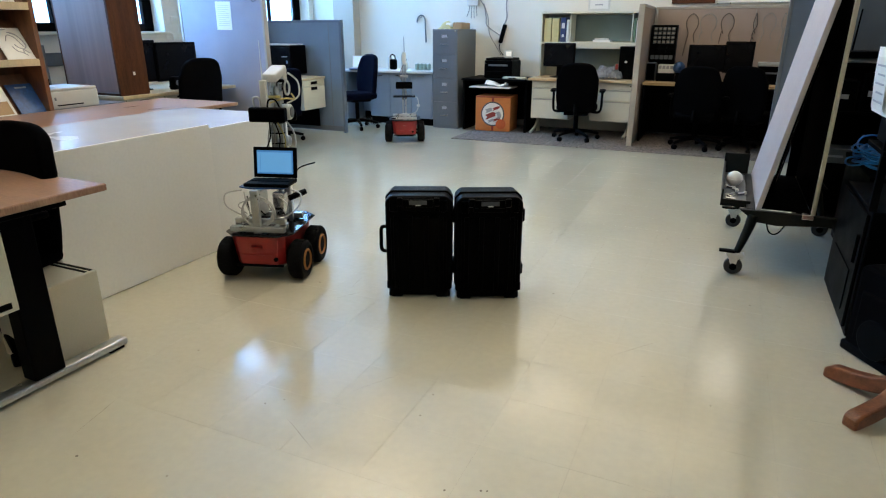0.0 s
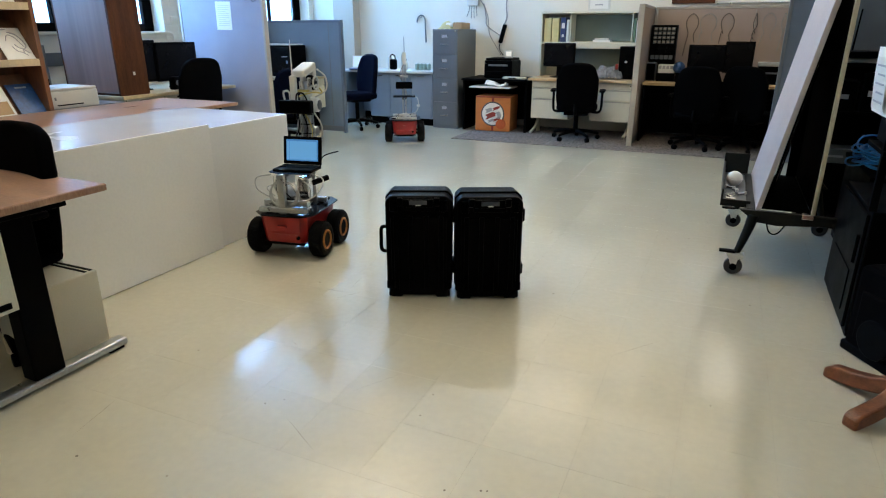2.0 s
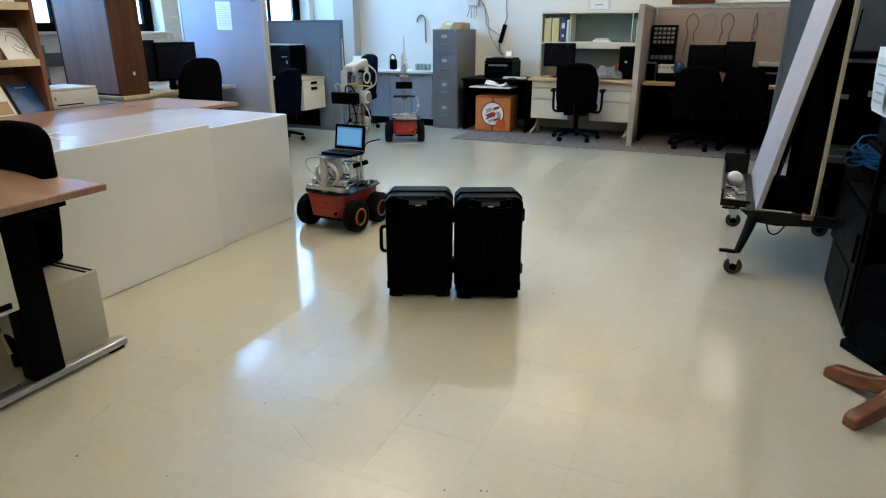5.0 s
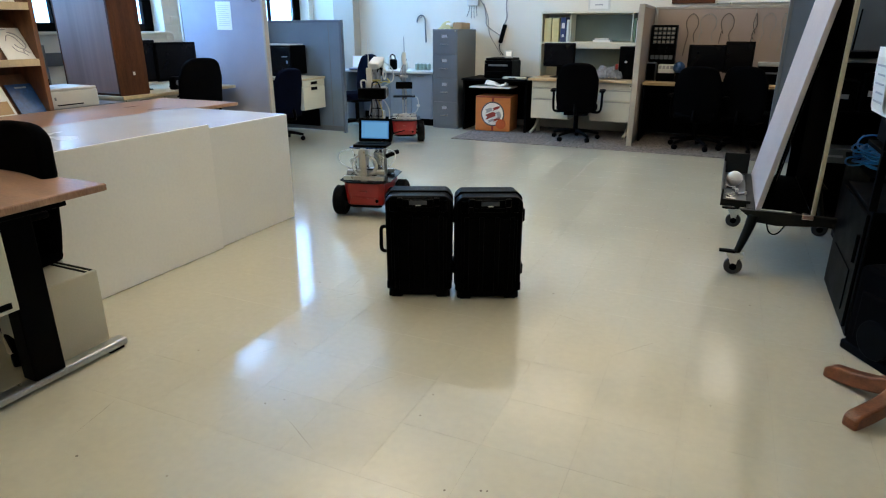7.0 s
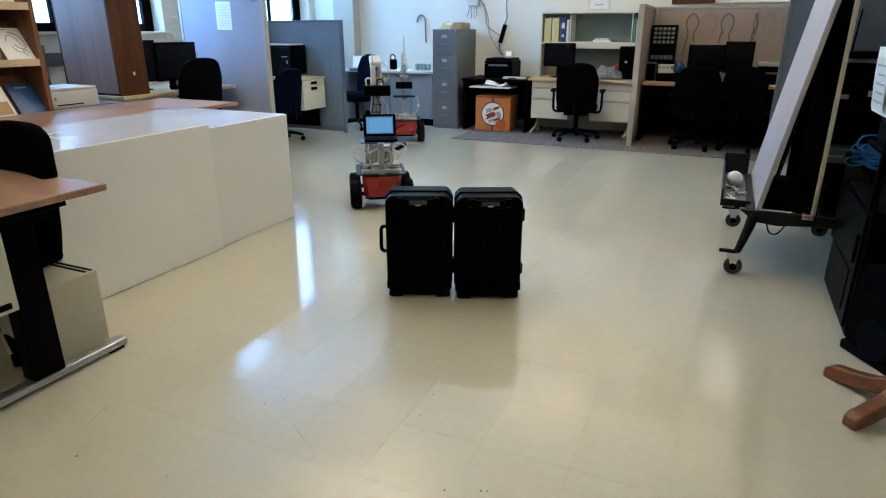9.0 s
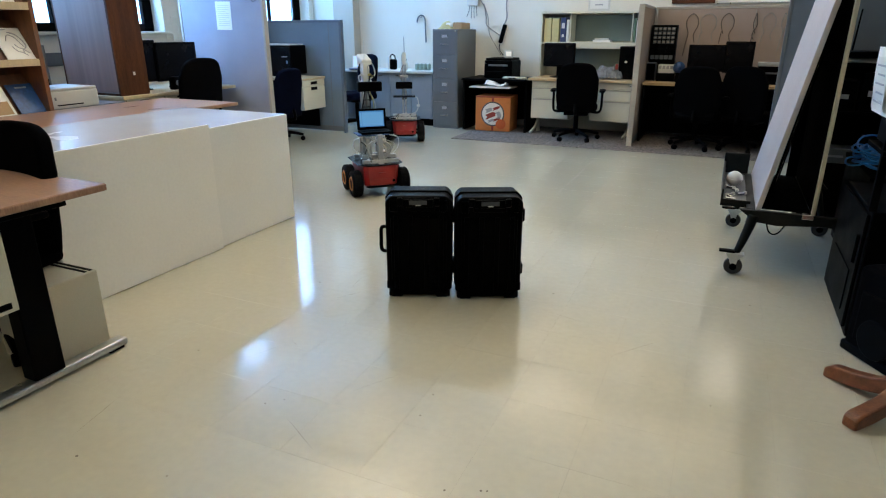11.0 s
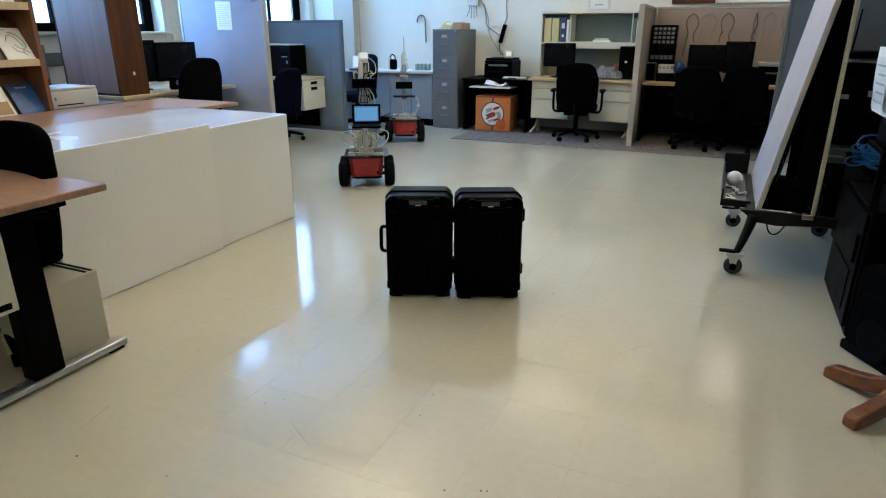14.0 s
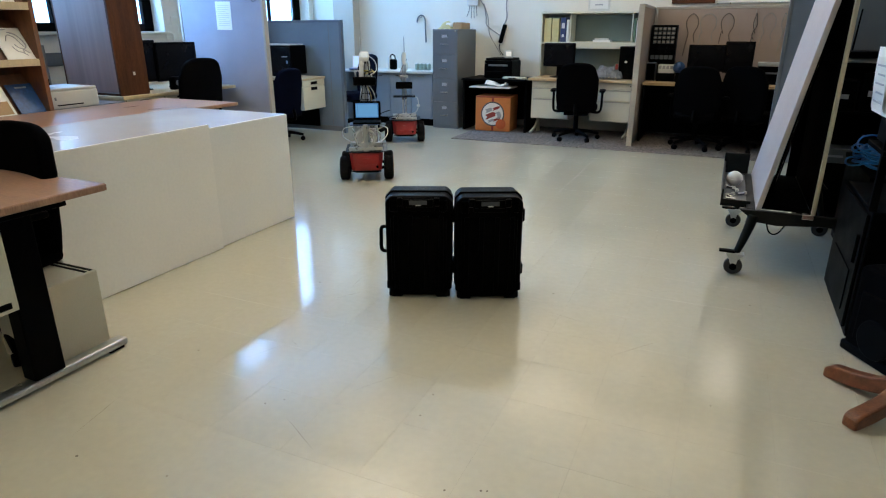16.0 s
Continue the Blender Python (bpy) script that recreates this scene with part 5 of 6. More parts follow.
def hutch():
    h = thing("desk_hutch", pose(0, 0, 0.745), "cream steel desk hutch with grey-green panels and a shelf", "shelf")
    for x in (-2.37, -1.10):
        part("side", box(x - 0.012, x + 0.012, 8.54, 8.87, 0.0, 0.80, 0.004), CREAM, h)
    part("top", box(-2.382, -1.088, 8.53, 8.87, 0.80, 0.825, 0.004), CREAM, h)
    part("shelf", box(-2.358, -1.112, 8.54, 8.86, 0.42, 0.445, 0.004), CREAM, h)
    part("shelf_lip", box(-1.98, -1.14, 8.532, 8.54, 0.365, 0.425, 0.003), CREAM, h)
    part("back", box(-2.358, -1.112, 8.855, 8.868, 0.0, 0.80), CREAM, h)
    part("tack_panel", box(-1.98, -1.20, 8.835, 8.855, 0.455, 0.785, 0.004), GREENFAB, h, "grey-green fabric panel")
    part("tack_panel", box(-1.98, -1.14, 8.835, 8.855, 0.03, 0.36, 0.004), GREENFAB, h, "grey-green fabric panel")
    part("divider", box(-1.99, -1.975, 8.56, 8.85, 0.445, 0.80), CREAM, h)
    part("divider", box(-1.20, -1.185, 8.56, 8.85, 0.445, 0.80), CREAM, h)


hutch()
for k, (x, w, hh, mt, lb) in enumerate(((-2.335, 0.10, 0.30, 0, "pale yellow binder"), (-2.23, 0.10, 0.30, 0, "pale yellow binder"), (-2.115, 0.075, 0.31, 1, "navy binder with a white label"), (-2.035, 0.04, 0.28, 4, "thin white binder"),
                                        (-1.172, 0.03, 0.29, 3, "dark green book"), (-1.14, 0.022, 0.27, 4, "white book"))):
    g = thing("binder", pose(x, 8.56, 0.745 + 0.445), lb + " standing on the hutch shelf", "binder", "binders on the hutch")
    part("spine", box(0, w - 0.006, 0, 0.22, 0, hh, 0.004), BOOKS[mt], g)
    if mt == 1:
        part("label", box(0.015, w - 0.02, -0.0015, 0.0005, 0.17, 0.24), PAPER, g)
        part("label", box(0.02, w - 0.025, -0.0015, 0.0005, 0.06, 0.10), PAPER, g)
g = thing("paper_stack", pose(-1.68, 8.57, 1.19), "loose white papers on the hutch shelf", "paper")
part("sheets", box(0, 0.22, 0, 0.18, 0.0, 0.03, 0.003), PAPER, g)
part("sheet", box(0.02, 0.19, 0.02, 0.16, 0.031, 0.05, 0.004, m=Matrix.Rotation(radians(5), 4, "Z")), WHITEPL, g)
g = thing("framed_sheet", pose(-1.64, 8.62, 1.571, 8, 0, 0), "white framed sheet leaning on top of the hutch", "frame")
part("frame", box(-0.14, 0.14, 0, 0.015, 0, 0.30, 0.004), WHITEPL, g)
part("print", box(-0.115, 0.115, -0.0025, -0.0005, 0.03, 0.27), PAPER, g)
part("bar", box(-0.05, 0.05, -0.004, -0.003, 0.07, 0.085), GREYINK, g)
monitor(pose(-2.08, 8.45, 0.745), 0.42, 0.30, "black square monitor on the oak desk, switched off", 0.135)


def tower(m, label):
    t = thing("computer_tower", m, label, "computer", "black computers")
    part("case", box(-0.095, 0.095, 0, 0.40, 0.0, 0.40, 0.008), BLACKPL, t)
    part("front", box(-0.088, 0.088, -0.012, 0.002, 0.01, 0.39, 0.006), BLACKMET, t)
    part("drive_bay", box(-0.075, 0.075, -0.015, -0.011, 0.32, 0.355, 0.002), BLACKPL, t)
    part("badge", box(-0.02, 0.01, -0.0145, -0.0115, 0.20, 0.225), WHITEPL, t)


tower(pose(-1.20, 8.40, 0.745), "black computer tower standing on the oak desk")
cl = thing("jacket", pose(-1.42, 8.33, 0.745), "rumpled grey cloth heaped on the desk", "cloth")
part("cloth", grid_sheet(40, 28, lambda u, v: (0.38 * (u - 0.5), 0.24 * (v - 0.4), 0.006 + 0.17 * (math.sin(math.pi * u) * math.sin(math.pi * v)) ** 0.7 * (0.85 + 0.5 * noise.noise((u * 4, v * 4, 1.7))) + 0.05 * abs(noise.noise((u * 9, v * 9, 4))) + 0.02 * abs(noise.noise((u * 23, v * 19, 8)))), 0.005), CLOTH, cl)
part("red_tag", box(0.10, 0.135, -0.02, 0.0, 0.12, 0.19, 0.008), DKRED, cl)
office_chair(pose(-1.70, 7.98, 0.008, 0, 0, 8), BLACKFAB, "black office chair with arms before the oak desk", lift=-0.06)


# ---------- right cubicle ----------
def dark_desk():
    d = thing("long_desk", pose(0, 0, 0.008), "long dark-fronted desk with a wood edge under the tack panel", "desk")
    part("tabletop", box(-0.95, 0.58, 8.12, 8.82, 0.693, 0.725, 0.005), OAK, d)
    part("modesty_panel", box(-0.93, 0.56, 8.70, 8.72, 0.05, 0.693), BLACKPL, d)
    part("side_panel", box(-0.945, -0.925, 8.18, 8.80, 0.0, 0.693), BLACKPL, d)
    part("side_panel", box(0.545, 0.565, 8.18, 8.80, 0.0, 0.693), BLACKPL, d)
    part("drawer_box", box(0.15, 0.54, 8.25, 8.69, 0.05, 0.66, 0.004), BLACKMET, d)


dark_desk()


def organiser():
    o = thing("parts_organiser", pose(-0.955, 8.58, 0.97), "black small-parts organiser with rows of clear drawers", "organiser")
    part("case", box(0, 0.31, 0.0, 0.16, 0.0, 0.43, 0.006), BLACKPL, o)
    for r in range(4):
        for c in range(5):
            d = part("drawer", box(0.035 + c * 0.052, 0.075 + c * 0.052, -0.008, 0.002, 0.21 + r * 0.052, 0.248 + r * 0.052, 0.003), GREYSTEEL, o)
            part("drawer_label", box(0.042 + c * 0.052, 0.068 + c * 0.052, -0.0098, -0.0078, 0.222 + r * 0.052, 0.236 + r * 0.052), TRIM, d)
    for r in range(2):
        for c in range(3):
            part("wide_drawer", box(0.02 + c * 0.095, 0.105 + c * 0.095, -0.008, 0.002, 0.10 + r * 0.052, 0.145 + r * 0.052, 0.003), BLACKMET, o)
    for c in range(5):
        part("drawer", box(0.02 + c * 0.055, 0.065 + c * 0.055, -0.008, 0.002, 0.02, 0.07, 0.003), GREYSTEEL, o)


organiser()
s = thing("riser_box", pose(-0.80, 8.58, 0.733), "dark box holding up the organiser", "box")
part("body", box(-0.15, 0.16, 0, 0.20, 0, 0.237, 0.004), BLACKMET, s)
part("shelf", box(-0.145, 0.155, -0.004, 0.0, 0.10, 0.12), BLACKPL, s)
s = thing("loudspeaker", pose(-0.90, 8.46, 0.733), "small grey loudspeaker on the desk", "speaker")
part("cabinet", box(-0.06, 0.06, 0, 0.11, 0, 0.22, 0.01), GREYSTEEL, s)
part("grille", box(-0.05, 0.05, -0.006, 0.001, 0.01, 0.21, 0.003), BLACKFAB, s)
s = thing("tissue_box", pose(-0.72, 8.42, 0.733), "white carton on a black holder", "box")
part("holder", box(-0.10, 0.11, -0.01, 0.12, 0, 0.10, 0.004), BLACKPL, s)
part("carton", box(-0.09, 0.10, 0, 0.11, 0.10, 0.20, 0.004), PAPER, s)
for k in range(4):
    part("print_bar", box(-0.085 + 0.045 * k, -0.05 + 0.045 * k, -0.0025, -0.0005, 0.15, 0.19), GREYINK, s)
s = thing("ball", pose(-0.565, 8.42, 0.733), "round blue ball on the desk", "ball")
bm = bmesh.new()
bmesh.ops.create_icosphere(bm, subdivisions=3, radius=0.072, matrix=Matrix.Translation((0, 0, 0.17)))
part("ball", bm, BLUEPL, s, smooth=True)
part("stand", lathe([(0.05, 0.0), (0.045, 0.02), (0.03, 0.09), (0.04, 0.107)], 20), BLACKPL, s)
monitor(pose(-0.255, 8.40, 0.733, 0, 0, 4), 0.44, 0.31, "black flat monitor on the long desk, switched off", 0.13)
monitor(pose(0.09, 8.38, 0.733, 0, 0, -10), 0.32, 0.36, "black narrow monitor on the long desk, switched off", 0.12)
office_chair(pose(-0.27, 7.95, 0.008, 0, 0, -6), BLACKFAB, "black office chair before the long dark desk", lift=-0.07)
office_chair(pose(0.27, 7.98, 0.008, 0, 0, -25), BLACKFAB, "black office chair with grey arms beside the marker board", lift=-0.06)
s = thing("glowing_mouse", pose(-0.02, 8.22, 0.733), "small device with blue lights on the desk", "device")
part("body", box(-0.06, 0.06, -0.04, 0.04, 0, 0.03, 0.01), BLACKPL, s)
part("light", box(-0.03, 0.04, -0.043, -0.039, 0.010, 0.022), glow("blue_white_light", (0.45, 0.6, 1.0), 1.2), s)

s = thing("document_scanner", pose(0.43, 8.36, 0.733), "dark desktop scanner with a pale lid on the long desk", "scanner")
part("body", box(-0.115, 0.115, 0.0, 0.26, 0.0, 0.205, 0.008), BLACKPL, s)
part("lid", box(-0.12, 0.12, -0.005, 0.265, 0.206, 0.245, 0.008), BOOKS[2], s, "pale grey lid")
part("slot", box(-0.09, 0.09, -0.004, 0.002, 0.12, 0.14), GREYSTEEL, s)

INKBROWN = material("brown_cable", (0.10, 0.075, 0.06), 0.6, var=0.15)
LOOPS = [(-0.566, -0.43, 1.03), (-0.40, -0.22, 1.17), (-0.16, -0.02, 1.18), (0.30, 0.44, 1.14), (0.20, 0.24, 1.20), (0.505, 0.56, 1.10)]
for k, (xa, xb, zb) in enumerate(LOOPS):
    mid, half = (xa + xb) / 2, (xb - xa) / 2
    pts = [(xa - 0.004, zb), (xa + 0.012, zb + 0.14), (xa + 0.03, 1.30), (xa, 1.40), (xa + 0.01, 1.48), (mid, 1.533), (xb - 0.01, 1.48), (xb, 1.39), (xb - 0.04, 1.29), (xb - 0.02, 1.19 + 0.01 * k)]
    s = thing("looped_cable", pose(0, 8.822, 0), "dark cable looped over a peg on the tack panel", "cable", "looped cables")
    part("cable", tube([(x, 0.003 * math.sin(9 * z), z) for x, z in pts], 0.0055, 6), CABLEG if k % 2 else INKBROWN, s, smooth=True)
    part("peg", rod((mid, 0.012, 1.522), (mid, -0.02, 1.522), 0.004, seg=8), CHROME, s)
s = thing("wall_frame", pose(0, Y1 - 0.002, 0), "brown wooden frame on the back wall", "frame")
part("frame", box(-0.78, -0.27, -0.03, 0, 1.655, 2.15, 0.006), DARKWOOD, s)
part("picture", box(-0.73, -0.32, -0.034, -0.031, 1.70, 2.10), BOOKS[2], s)
s = thing("wall_board", pose(0, Y1 - 0.002, 0), "white board fixed to the back wall", "board")
part("board", box(-0.24, 0.58, -0.02, 0, 1.652, 2.2, 0.004), WHITEBOARD, s)
part("rim", box(-0.25, 0.59, -0.026, -0.021, 1.645, 1.66, 0.002), ALU, s)


# ---------- marker board on casters ----------
def caster(parent, x, y, lever=True):
    """A swivel caster with its axle along Y."""
    c = part("caster", rod((x, y - 0.014, 0.05), (x, y + 0.014, 0.05), 0.05, seg=28, bev=0.006), GREYRUB, parent, "grey rubber caster wheel")
    part("hub", rod((x, y - 0.025, 0.05), (x, y + 0.025, 0.05), 0.020, seg=20), BLACKPL, c)
    for s in (-1, 1):
        cheek = [(-0.048, 0.085), (0.050, 0.080), (0.020, 0.05), (0.008, 0.0), (-0.008, 0.0), (-0.026, 0.05)]
        part("fork", prism(cheek, -0.002, 0.002, m=Matrix.Translation((x, y + s * 0.021, 0.042)) @ Matrix.Rotation(radians(90), 4, "X")), ZINC, c, "bright steel fork")
    part("swivel", box(x - 0.045, x + 0.05, y - 0.03, y + 0.03, 0.118, 0.13, 0.004), ZINC, c)
    if lever:
        part("brake_lever", box(x - 0.085, x + 0.0, y - 0.025, y + 0.02, 0.131, 0.142, 0.004), BLACKMET, c)


def marker_board():
    b = thing("marker_board", pose(0, 0, 0), "wheeled double-sided marker board leaning on dark metal legs", "whiteboard")
    lean = math.degrees(math.atan(0.172))
    m = Matrix.Translation((0.24, 0, 0.36)) @ Matrix.Rotation(radians(lean), 4, "Y")
    part("front_board", box(0.0, 0.012, 3.76, 4.76, 0.0, 1.62, 0.003, m=m), MARKER, b, "pale glossy writing surface")
    part("front_backing", box(0.0125, 0.025, 3.765, 4.755, 0.002, 1.61, 0.003, m=m), BLACKFAB, b)
    for y in (3.75, 4.76):
        part("side_rail", box(-0.001, 0.026, y - 0.006, y + 0.003, 0.0, 1.62, 0.003, m=m), MARKER, b)
    part("rear_board", box(0.512, 0.532, 3.775, 4.74, 0.40, 1.95, 0.003), BLACKFAB, b)
    for y in (3.74, 4.74):
        part("post", box(0.516, 0.536, y - 0.0, y + 0.03, 0.385, 1.98, 0.004), POSTBEIGE, b, "pale beige upright")
        part("apron", prism([(0.16, 0.0), (0.66, 0.0), (0.72, -0.06), (0.56, -0.055), (0.36, -0.075), (0.25, -0.065)], -0.018, 0.018, 0.004, m=Matrix.Translation((0, y + 0.0, 0.385)) @ Matrix.Rotation(radians(90), 4, "X")), DARKGREEN, b, "dark curved apron")
        part("leg", tube([(0.24, y, 0.36), (0.225, y, 0.28), (0.20, y, 0.18), (0.18, y - 0.01, 0.12)], [0.032, 0.017], 10), DARKGREEN, b, smooth=True)
        part("leg", tube([(0.64, y, 0.36), (0.67, y, 0.28), (0.70, y, 0.18), (0.715, y - 0.01, 0.12)], [0.03, 0.017], 10), DARKGREEN, b, smooth=True)
        caster(b, 0.175, y - 0.02)
        caster(b, 0.715, y - 0.02, lever=False)
    part("rail", box(0.20, 0.245, 3.76, 4.74, 0.345, 0.385, 0.004), DARKGREEN, b)
    part("rail", box(0.50, 0.54, 3.77, 4.74, 0.345, 0.385, 0.004), DARKGREEN, b)
    part("clip", box(0.47, 0.53, 3.71, 3.735, 0.365, 0.395, 0.004), CHROME, b)
    # pen tray
    part("tray_floor", box(0.07, 0.21, 3.88, 4.76, 0.375, 0.382, 0.002), GREYSTEEL, b, "grey steel tray")
    part("tray_wall", box(0.06, 0.072, 3.87, 4.77, 0.375, 0.46, 0.003), DARKGREEN, b)
    part("tray_wall", box(0.06, 0.22, 4.765, 4.777, 0.375, 0.52, 0.003), DARKGREEN, b)
    part("tray_wall", box(0.06, 0.22, 3.87, 3.882, 0.36, 0.40, 0.003), DARKGREEN, b)
    part("far_panel", box(0.452, 0.512, 4.70, 4.715, 0.40, 1.9, 0.003), BLACKFAB, b, "black fabric at the far end")
    part("floor_panel", box(0.262, 0.512, 3.775, 4.73, 0.386, 0.398, 0.002), BLACKFAB, b, "black panel between the boards")
    part("cord", tube([(0.30, 3.80, 0.36), (0.33, 3.78, 0.26), (0.38, 3.80, 0.25), (0.43, 3.80, 0.35)], 0.004), BLACKPL, b, smooth=True)
    part("strut", rod((0.33, 4.1, 0.38), (0.46, 4.1, 1.2), 0.012), CHROME, b, "bright steel strut")


MARKER = material("marker_surface", (0.45, 0.40, 0.385), 0.38, rough_var=0.01, spec=0.3, var=0.08, scale=2, fine=40, bump=0.0)
POSTBEIGE = material("pale_beige_metal", (0.52, 0.48, 0.38), 0.45, var=0.08)
marker_board()
s = thing("white_ball", pose(0.130, 4.33, 0.383), "white ball lying in the tray", "ball")
bm = bmesh.new()
bmesh.ops.create_icosphere(bm, subdivisions=3, radius=0.048, matrix=Matrix.Translation((0, 0, 0.048)))
part("shell", bm, WHITEPL, s, smooth=True)
part("seam", lathe([(0.0478, 0.046), (0.0488, 0.0475), (0.0488, 0.0485), (0.0478, 0.05)], 28), PAPER, s)
rng = random.Random(8)
for k in range(7):
    s = thing("metal_fitting", pose(0.10 + 0.07 * rng.random(), 3.93 + 0.05 * k, 0.383, 0, 0, rng.uniform(0, 180)), "small bright metal fitting lying in the tray", "fitting", "fittings in the tray")
    part("shank", rod((-0.025, 0, 0.009), (0.025, 0, 0.009), 0.008, seg=10), CHROME, s)
    part("head", rod((0.025, 0, 0.012), (0.035, 0, 0.012), 0.012, seg=6), WHITEPL, s)


# ---------- equipment at the right ----------
def equipment_rack():
    r = thing("equipment_cabinet", pose(0, 0, 0), "black steel equipment cabinet", "cabinet")
    part("carcass", box(0.645, 1.45, 3.05, 3.71, 0.03, 0.60, 0.008), BLACKMET, r)
    part("side_door", box(0.630, 0.644, 3.07, 3.69, 0.05, 0.58, 0.004), BLACKPL, r)
    part("vent", box(0.624, 0.631, 3.15, 3.58, 0.10, 0.30, 0.003), BLACKMET, r)
    part("plinth", box(0.655, 1.42, 3.08, 3.69, 0.0, 0.03), BLACKPL, r)
    part("handle", box(0.616, 0.631, 3.10, 3.12, 0.35, 0.48, 0.004), BLACKMET, r)
    for z in (0.84, 1.24):
        part("shelf", box(0.63, 1.45, 3.05, 3.39, z, z + 0.02, 0.003), BLACKMET, r)
    part("upright", box(0.63, 0.66, 3.06, 3.09, 0.60, 1.62, 0.003), BLACKMET, r)
    part("upright", box(0.95, 0.98, 3.36, 3.39, 0.60, 1.62, 0.003), BLACKMET, r)
    for y in (3.06, 3.36):
        part("upright", box(1.42, 1.45, y, y + 0.03, 0.60, 1.62, 0.003), BLACKMET, r)


equipment_rack()


def low_bench():
    r = thing("low_bench", pose(0, 0, 0), "low black bench holding coiled cables", "bench")
    part("top", box(0.76, 1.6, 3.82, 4.64, 0.57, 0.60, 0.004), BLACKMET, r)
    part("front", box(0.77, 0.79, 3.84, 4.62, 0.05, 0.57, 0.004), BLACKPL, r)
    part("end", box(0.79, 1.58, 3.84, 3.86, 0.0, 0.57), BLACKPL, r)
    part("leg", box(0.79, 0.83, 4.58, 4.62, 0, 0.57), BLACKMET, r)
    part("leg", box(1.54, 1.58, 4.58, 4.62, 0, 0.57), BLACKMET, r)


low_bench()


def black_shelving():
    r = thing("shelving", pose(0, 0, 0), "waist-high black shelving with a pale ledge before the slate partition", "shelf")
    part("back", box(0.60, 2.3, 5.13, 5.15, 0.0, 1.12), BLACKPL, r)
    part("ledge", box(0.58, 2.32, 4.90, 5.16, 1.135, 1.165, 0.004), TRIM, r, "pale taupe ledge")
    for z in (0.08, 0.45, 0.80, 1.11):
        part("shelf", box(0.60, 2.3, 4.92, 5.13, z, z + 0.022, 0.002), BLACKPL, r)
    for x in (0.58, 1.40, 2.28):
        part("upright", box(x, x + 0.022, 4.91, 5.13, 0.0, 1.135, 0.002), BLACKPL, r)


black_shelving()
for x, z, w, h, mt, lb in ((0.64, 0.822, 0.16, 0.20, 0, "black box file on the shelving"), (0.82, 0.822, 0.12, 0.25, 0, "black box file on the shelving"), (0.64, 0.472, 0.22, 0.10, 1, "flat grey box on the shelving"), (0.90, 0.472, 0.20, 0.18, 0, "black box file on the shelving")):
    s = thing("box_file", pose(x, 4.92, z), lb, "box")
    part("body", box(0, w, 0, 0.19, 0, h, 0.005), GREYSTEEL if mt else BLACKMET, s)
    part("label", box(w * 0.3, w * 0.7, -0.0015, 0.0005, h * 0.4, h * 0.55), GREYINK, s)
s = thing("cable_coil", pose(0.84, 3.98, 0.60), "tangled coil of bright blue network cable", "cable")
rng = random.Random(11)
for k in range(16):
    ph, ra, rb = rng.uniform(0, 6.28), rng.uniform(0.10, 0.19), rng.uniform(0.08, 0.15)
    cx, cy, tl = rng.uniform(-0.04, 0.04), rng.uniform(-0.08, 0.08), rng.uniform(-0.10, 0.10)
    pts = [(cx + rb * math.cos(a), cy + ra * 1.3 * math.sin(a), 0.05 + 0.007 * k * 0.9 + tl * math.cos(a + ph) * 0.4 + 0.01 * math.sin(3 * a + ph)) for a in [2 * math.pi * j / 10 for j in range(10)]]
    part("loop", tube(pts, 0.0055, 6, closed=True, n=4), CABLEB, s, smooth=True)
part("end", tube([(0.0, -0.22, 0.05), (-0.03, -0.30, 0.04), (0.02, -0.36, 0.03), (0.06, -0.42, 0.02)], 0.005), CABLEB, s, smooth=True)


def server_box(m, w, d, h, label):
    t = thing("server", m, label, "computer", "black computers")
    part("case", box(0, w, 0, d, 0, h, 0.008), BLACKPL, t)
    part("bezel", box(-0.012, 0.001, 0.01, d - 0.01, 0.01, h - 0.01, 0.005), BLACKMET, t)
    part("slot", box(-0.016, -0.011, 0.06, d - 0.06, h * 0.7, h * 0.76, 0.002), BLACKPL, t)
    return t


server_box(pose(0.665, 3.10, 0.86), 0.5, 0.26, 0.33, "black server box on the cabinet shelf")
server_box(pose(0.665, 3.10, 1.26), 0.5, 0.26, 0.20, "black server box on the top shelf")
server_box(pose(1.08, 4.24, 0.60), 0.5, 0.36, 0.52, "black computer on the low bench")
s = thing("wireless_router", pose(0.78, 5.02, 1.165), "black router with a blue light and an antenna", "router")
part("case", box(-0.10, 0.12, -0.16, 0.14, 0.0, 0.04, 0.008), BLACKPL, s)
part("antenna", rod((-0.05, 0.0, 0.04), (-0.035, 0.03, 0.30), 0.007, 0.005, 10), BLACKPL, s)
part("led", box(-0.102, -0.099, -0.08, -0.06, 0.012, 0.026), LED, s)
s = thing("taped_sheet", pose(0.632, 3.15, 0.985, 0, -4, 0), "white printed sheet taped to the black server", "paper")
part("sheet", grid_sheet(6, 8, lambda u, v: (-0.006 * math.sin(3 * v) - 0.004 * u, 0.30 * u, 0.28 * v), 0.001), PAPER, s)
part("sheet", box(-0.016, -0.0145, 0.02, 0.26, 0.02, 0.24), WHITEPL, s)
for k in range(5):
    part("line", box(-0.0185, -0.017, 0.05, 0.22 - 0.03 * (k % 2), 0.05 + 0.038 * k, 0.058 + 0.038 * k), GREYINK, s)
s = thing("wheeled_bag", pose(0.617, 2.951, 0, 0, 0, -58), "black fabric bag on wheels standing by the cabinet", "bag")
part("body", box(0.0, 0.34, 0.005, 0.16, 0.02, 0.40, 0.03, seg=3), BLACKFAB, s)
part("base", box(-0.004, 0.30, 0.0, 0.15, 0.0, 0.045, 0.010), BLACKPL, s, "moulded plastic base")
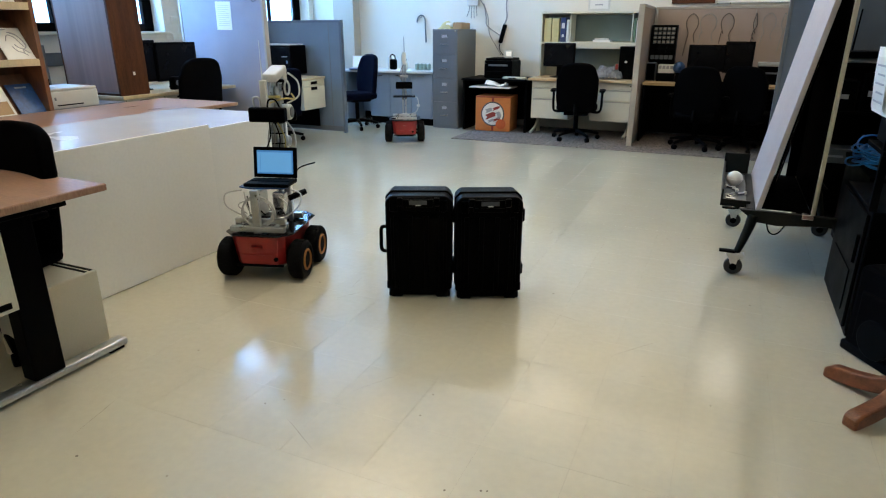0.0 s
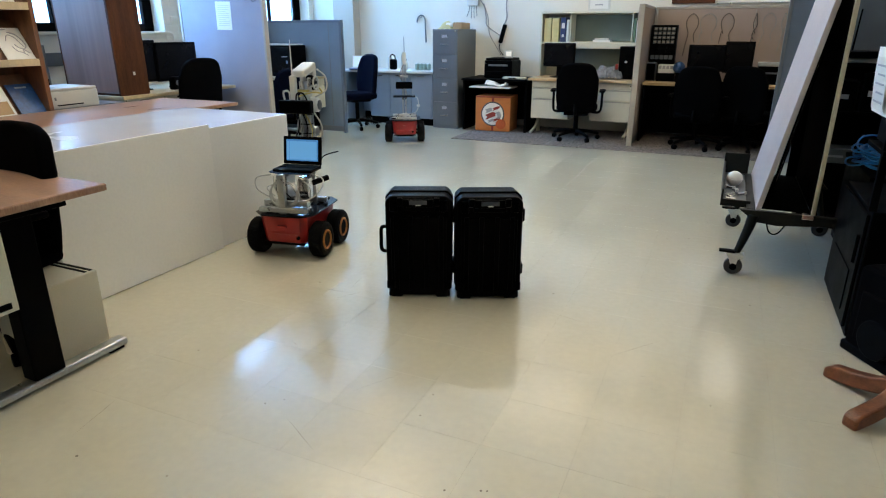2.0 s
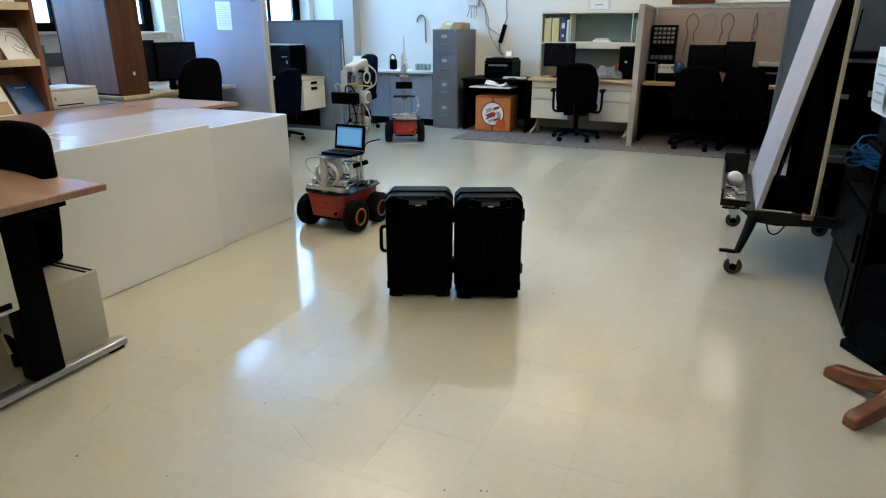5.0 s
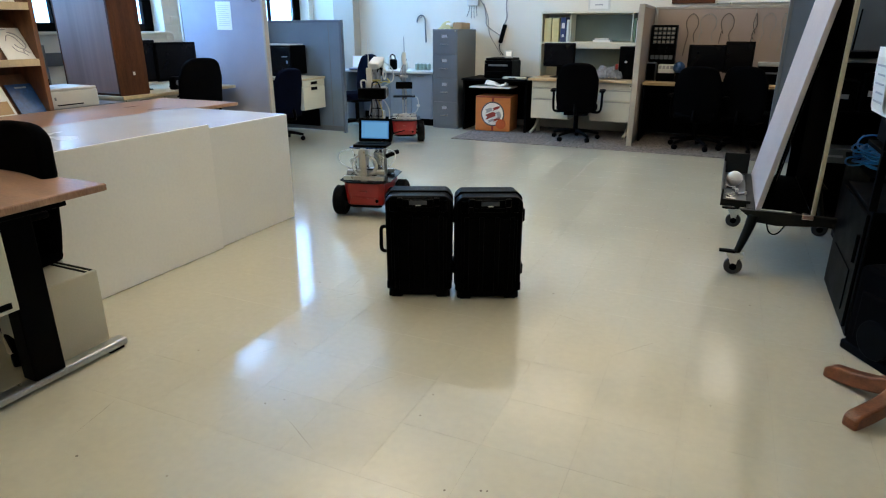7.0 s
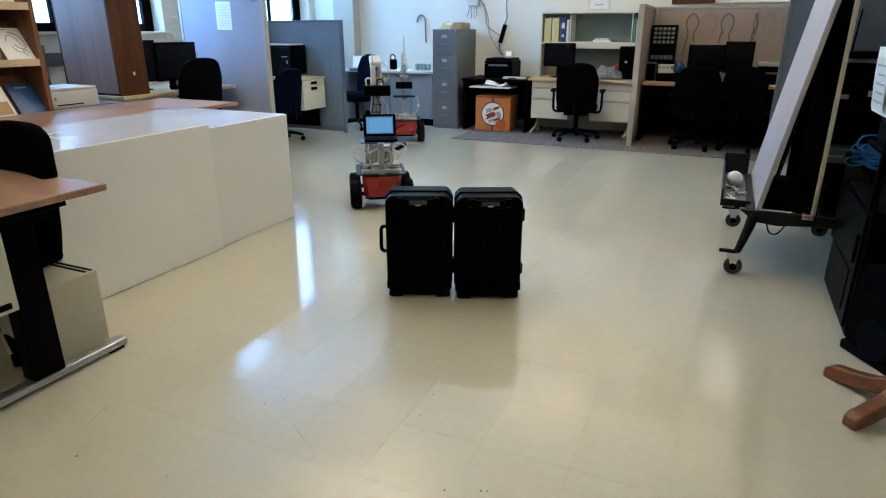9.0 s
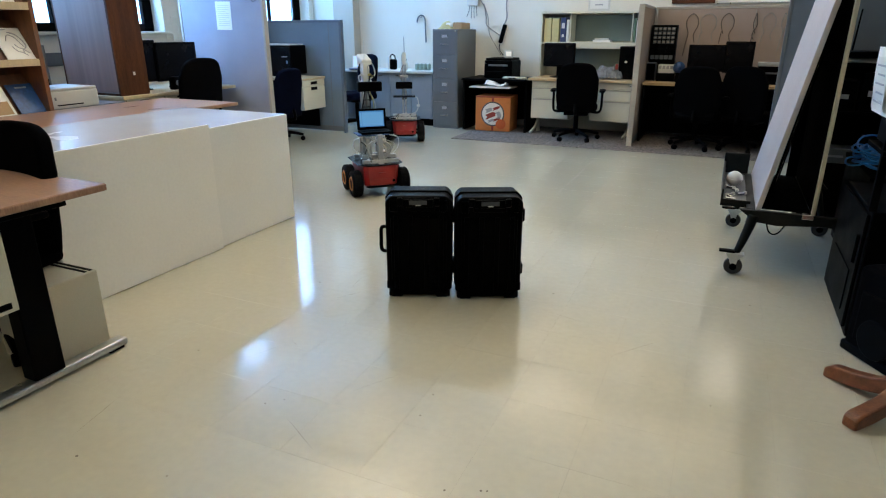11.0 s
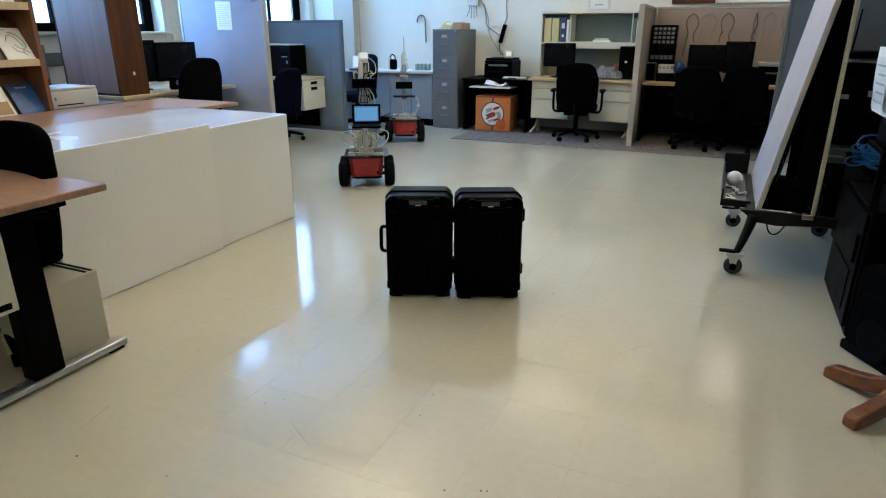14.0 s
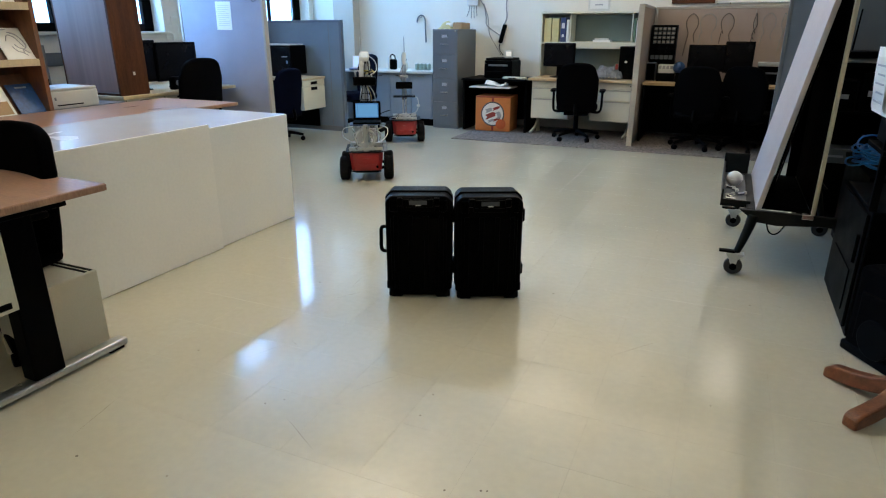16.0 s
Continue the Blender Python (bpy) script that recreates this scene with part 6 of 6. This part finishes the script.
part("pocket", box(0.06, 0.30, -0.012, 0.01, 0.08, 0.30, 0.010), BLACKFAB, s)
part("wheel_cover", rod((0.17, -0.014, 0.12), (0.17, 0.006, 0.12), 0.085, seg=28, bev=0.004), BLACKPL, s, "round dark cover")
part("strap", tube([(0.08, 0.07, 0.39), (0.12, 0.07, 0.45), (0.22, 0.07, 0.45), (0.27, 0.07, 0.39)], 0.012), BLACKFAB, s, smooth=True)


def coat_stand():
    c = thing("wooden_stand", pose(0.75, 2.45, 0), "reddish-brown wooden stand on curved splayed feet", "stand")
    part("post", lathe([(0.05, 0.05), (0.05, 0.18), (0.035, 0.24), (0.03, 0.6), (0.035, 1.2), (0.028, 1.7), (0.01, 1.72)], 24), STANDWOOD, c)
    for tip in ((-0.212, 0.21), (-0.192, -0.18), (0.21, -0.21), (0.21, 0.21)):
        d = Vector((tip[0], tip[1], 0))
        n = d.normalized()
        s = Vector((-n.y, n.x, 0)) * 0.028
        bm = bmesh.new()
        prof = [(1.0, 0.0, 0.040), (0.92, 0.0, 0.058), (0.65, 0.012, 0.072), (0.40, 0.03, 0.092), (0.08, 0.06, 0.14)]
        rings = []
        for k, z0, z1 in prof:
            p = d * k
            rings.append([bm.verts.new(p + s + Vector((0, 0, z0))), bm.verts.new(p - s + Vector((0, 0, z0))), bm.verts.new(p - s + Vector((0, 0, z1))), bm.verts.new(p + s + Vector((0, 0, z1)))])
        for a, b in zip(rings, rings[1:]):
            for j in range(4):
                bm.faces.new((a[j], a[(j + 1) % 4], b[(j + 1) % 4], b[j]))
        bm.faces.new(rings[0][::-1]), bm.faces.new(rings[-1])
        bmesh.ops.recalc_face_normals(bm, faces=bm.faces)
        bmesh.ops.bevel(bm, geom=list(bm.edges), offset=0.008, segments=2, affect="EDGES", profile=0.5)
        part("foot", bm, STANDWOOD, c)


coat_stand()


# ---------- floor tiles ----------
def floor_tiles():
    s, gap = 0.305, 0.0005
    ox, oy = -0.599, 1.653
    unit = None
    rng = random.Random(17)
    rest_v, rest_f = [], []
    for i in range(-19, 14):
        for j in range(-14, 25):
            x0, x1 = max(ox + i * s, X0), min(ox + (i + 1) * s, X1)
            y0, y1 = max(oy + j * s, Y0), min(oy + (j + 1) * s, Y1)
            if x1 - x0 < 0.02 or y1 - y0 < 0.02:
                continue
            full = x1 - x0 > s - 1e-6 and y1 - y0 > s - 1e-6
            if full and -6 <= i <= 5 and -1 <= j <= 22:
                if unit is None:
                    unit = part("tile", box(gap / 2, s - gap / 2, gap / 2, s - gap / 2, -0.0009, 0.0, 0.00025, seg=1), VINYL, floor)
                    tile = unit
                else:
                    tile = new("tile", unit.data)
                    tile.parent = floor
                tile.location = (x0, y0, 0)
                tile.rotation_euler = (rng.uniform(-0.0004, 0.0004), rng.uniform(-0.0004, 0.0004), 0)
            else:
                k = len(rest_v)
                rest_v += [(x0 + gap / 2, y0 + gap / 2, 0), (x1 - gap / 2, y0 + gap / 2, 0), (x1 - gap / 2, y1 - gap / 2, 0), (x0 + gap / 2, y1 - gap / 2, 0)]
                rest_f.append((k, k + 1, k + 2, k + 3))
    me = bpy.data.meshes.new("far_tiles")
    me.from_pydata(rest_v, [], rest_f)
    me.materials.append(VINYL)
    ob = new("far_tiles", me)
    ob.parent = floor
    ob["kind"] = "stuff"


floor_tiles()


def floor_marks():
    """Scuffs, scratches and crumbs on the floor."""
    bm = bmesh.new()
    rng = random.Random(5)
    spots = [(-1.43, 1.55), (-1.38, 1.60), (-0.86, 1.72), (0.11, 2.22), (-1.80, 1.05), (-1.45, 1.10), (-0.50, 1.45), (-0.62, 1.40)]
    spots += [(rng.uniform(-2.0, 0.4), rng.uniform(1.0, 4.5)) for _ in range(14)]
    for x, y in spots:
        n, r = 6, rng.uniform(0.003, 0.006)
        bm.faces.new([bm.verts.new((x + r * rng.uniform(0.6, 1.3) * math.cos(2 * math.pi * k / n), y + r * rng.uniform(0.6, 1.3) * math.sin(2 * math.pi * k / n), 0.0006)) for k in range(n)])
    for _ in range(26):
        x, y, a, ln = rng.uniform(-2.1, 0.5), rng.uniform(0.9, 4.5), rng.uniform(0, math.pi), rng.uniform(0.05, 0.35)
        w = rng.uniform(0.0005, 0.0014)
        d, s = Vector((math.cos(a), math.sin(a), 0)) * ln, Vector((-math.sin(a), math.cos(a), 0)) * w
        c = Vector((x, y, 0.0005))
        bm.faces.new([bm.verts.new(v) for v in (c - s, c + d * 0.5 - s * 0.6, c + d, c + d * 0.5 + s * 0.6)])
    ob = part("floor_scuffs", bm, SCUFF, floor, "dark crumbs and thin scratches")
    ob["kind"] = "stuff"


SCUFF = material("scuff", (0.20, 0.17, 0.12), 0.6, var=0.3)
floor_marks()

motions()
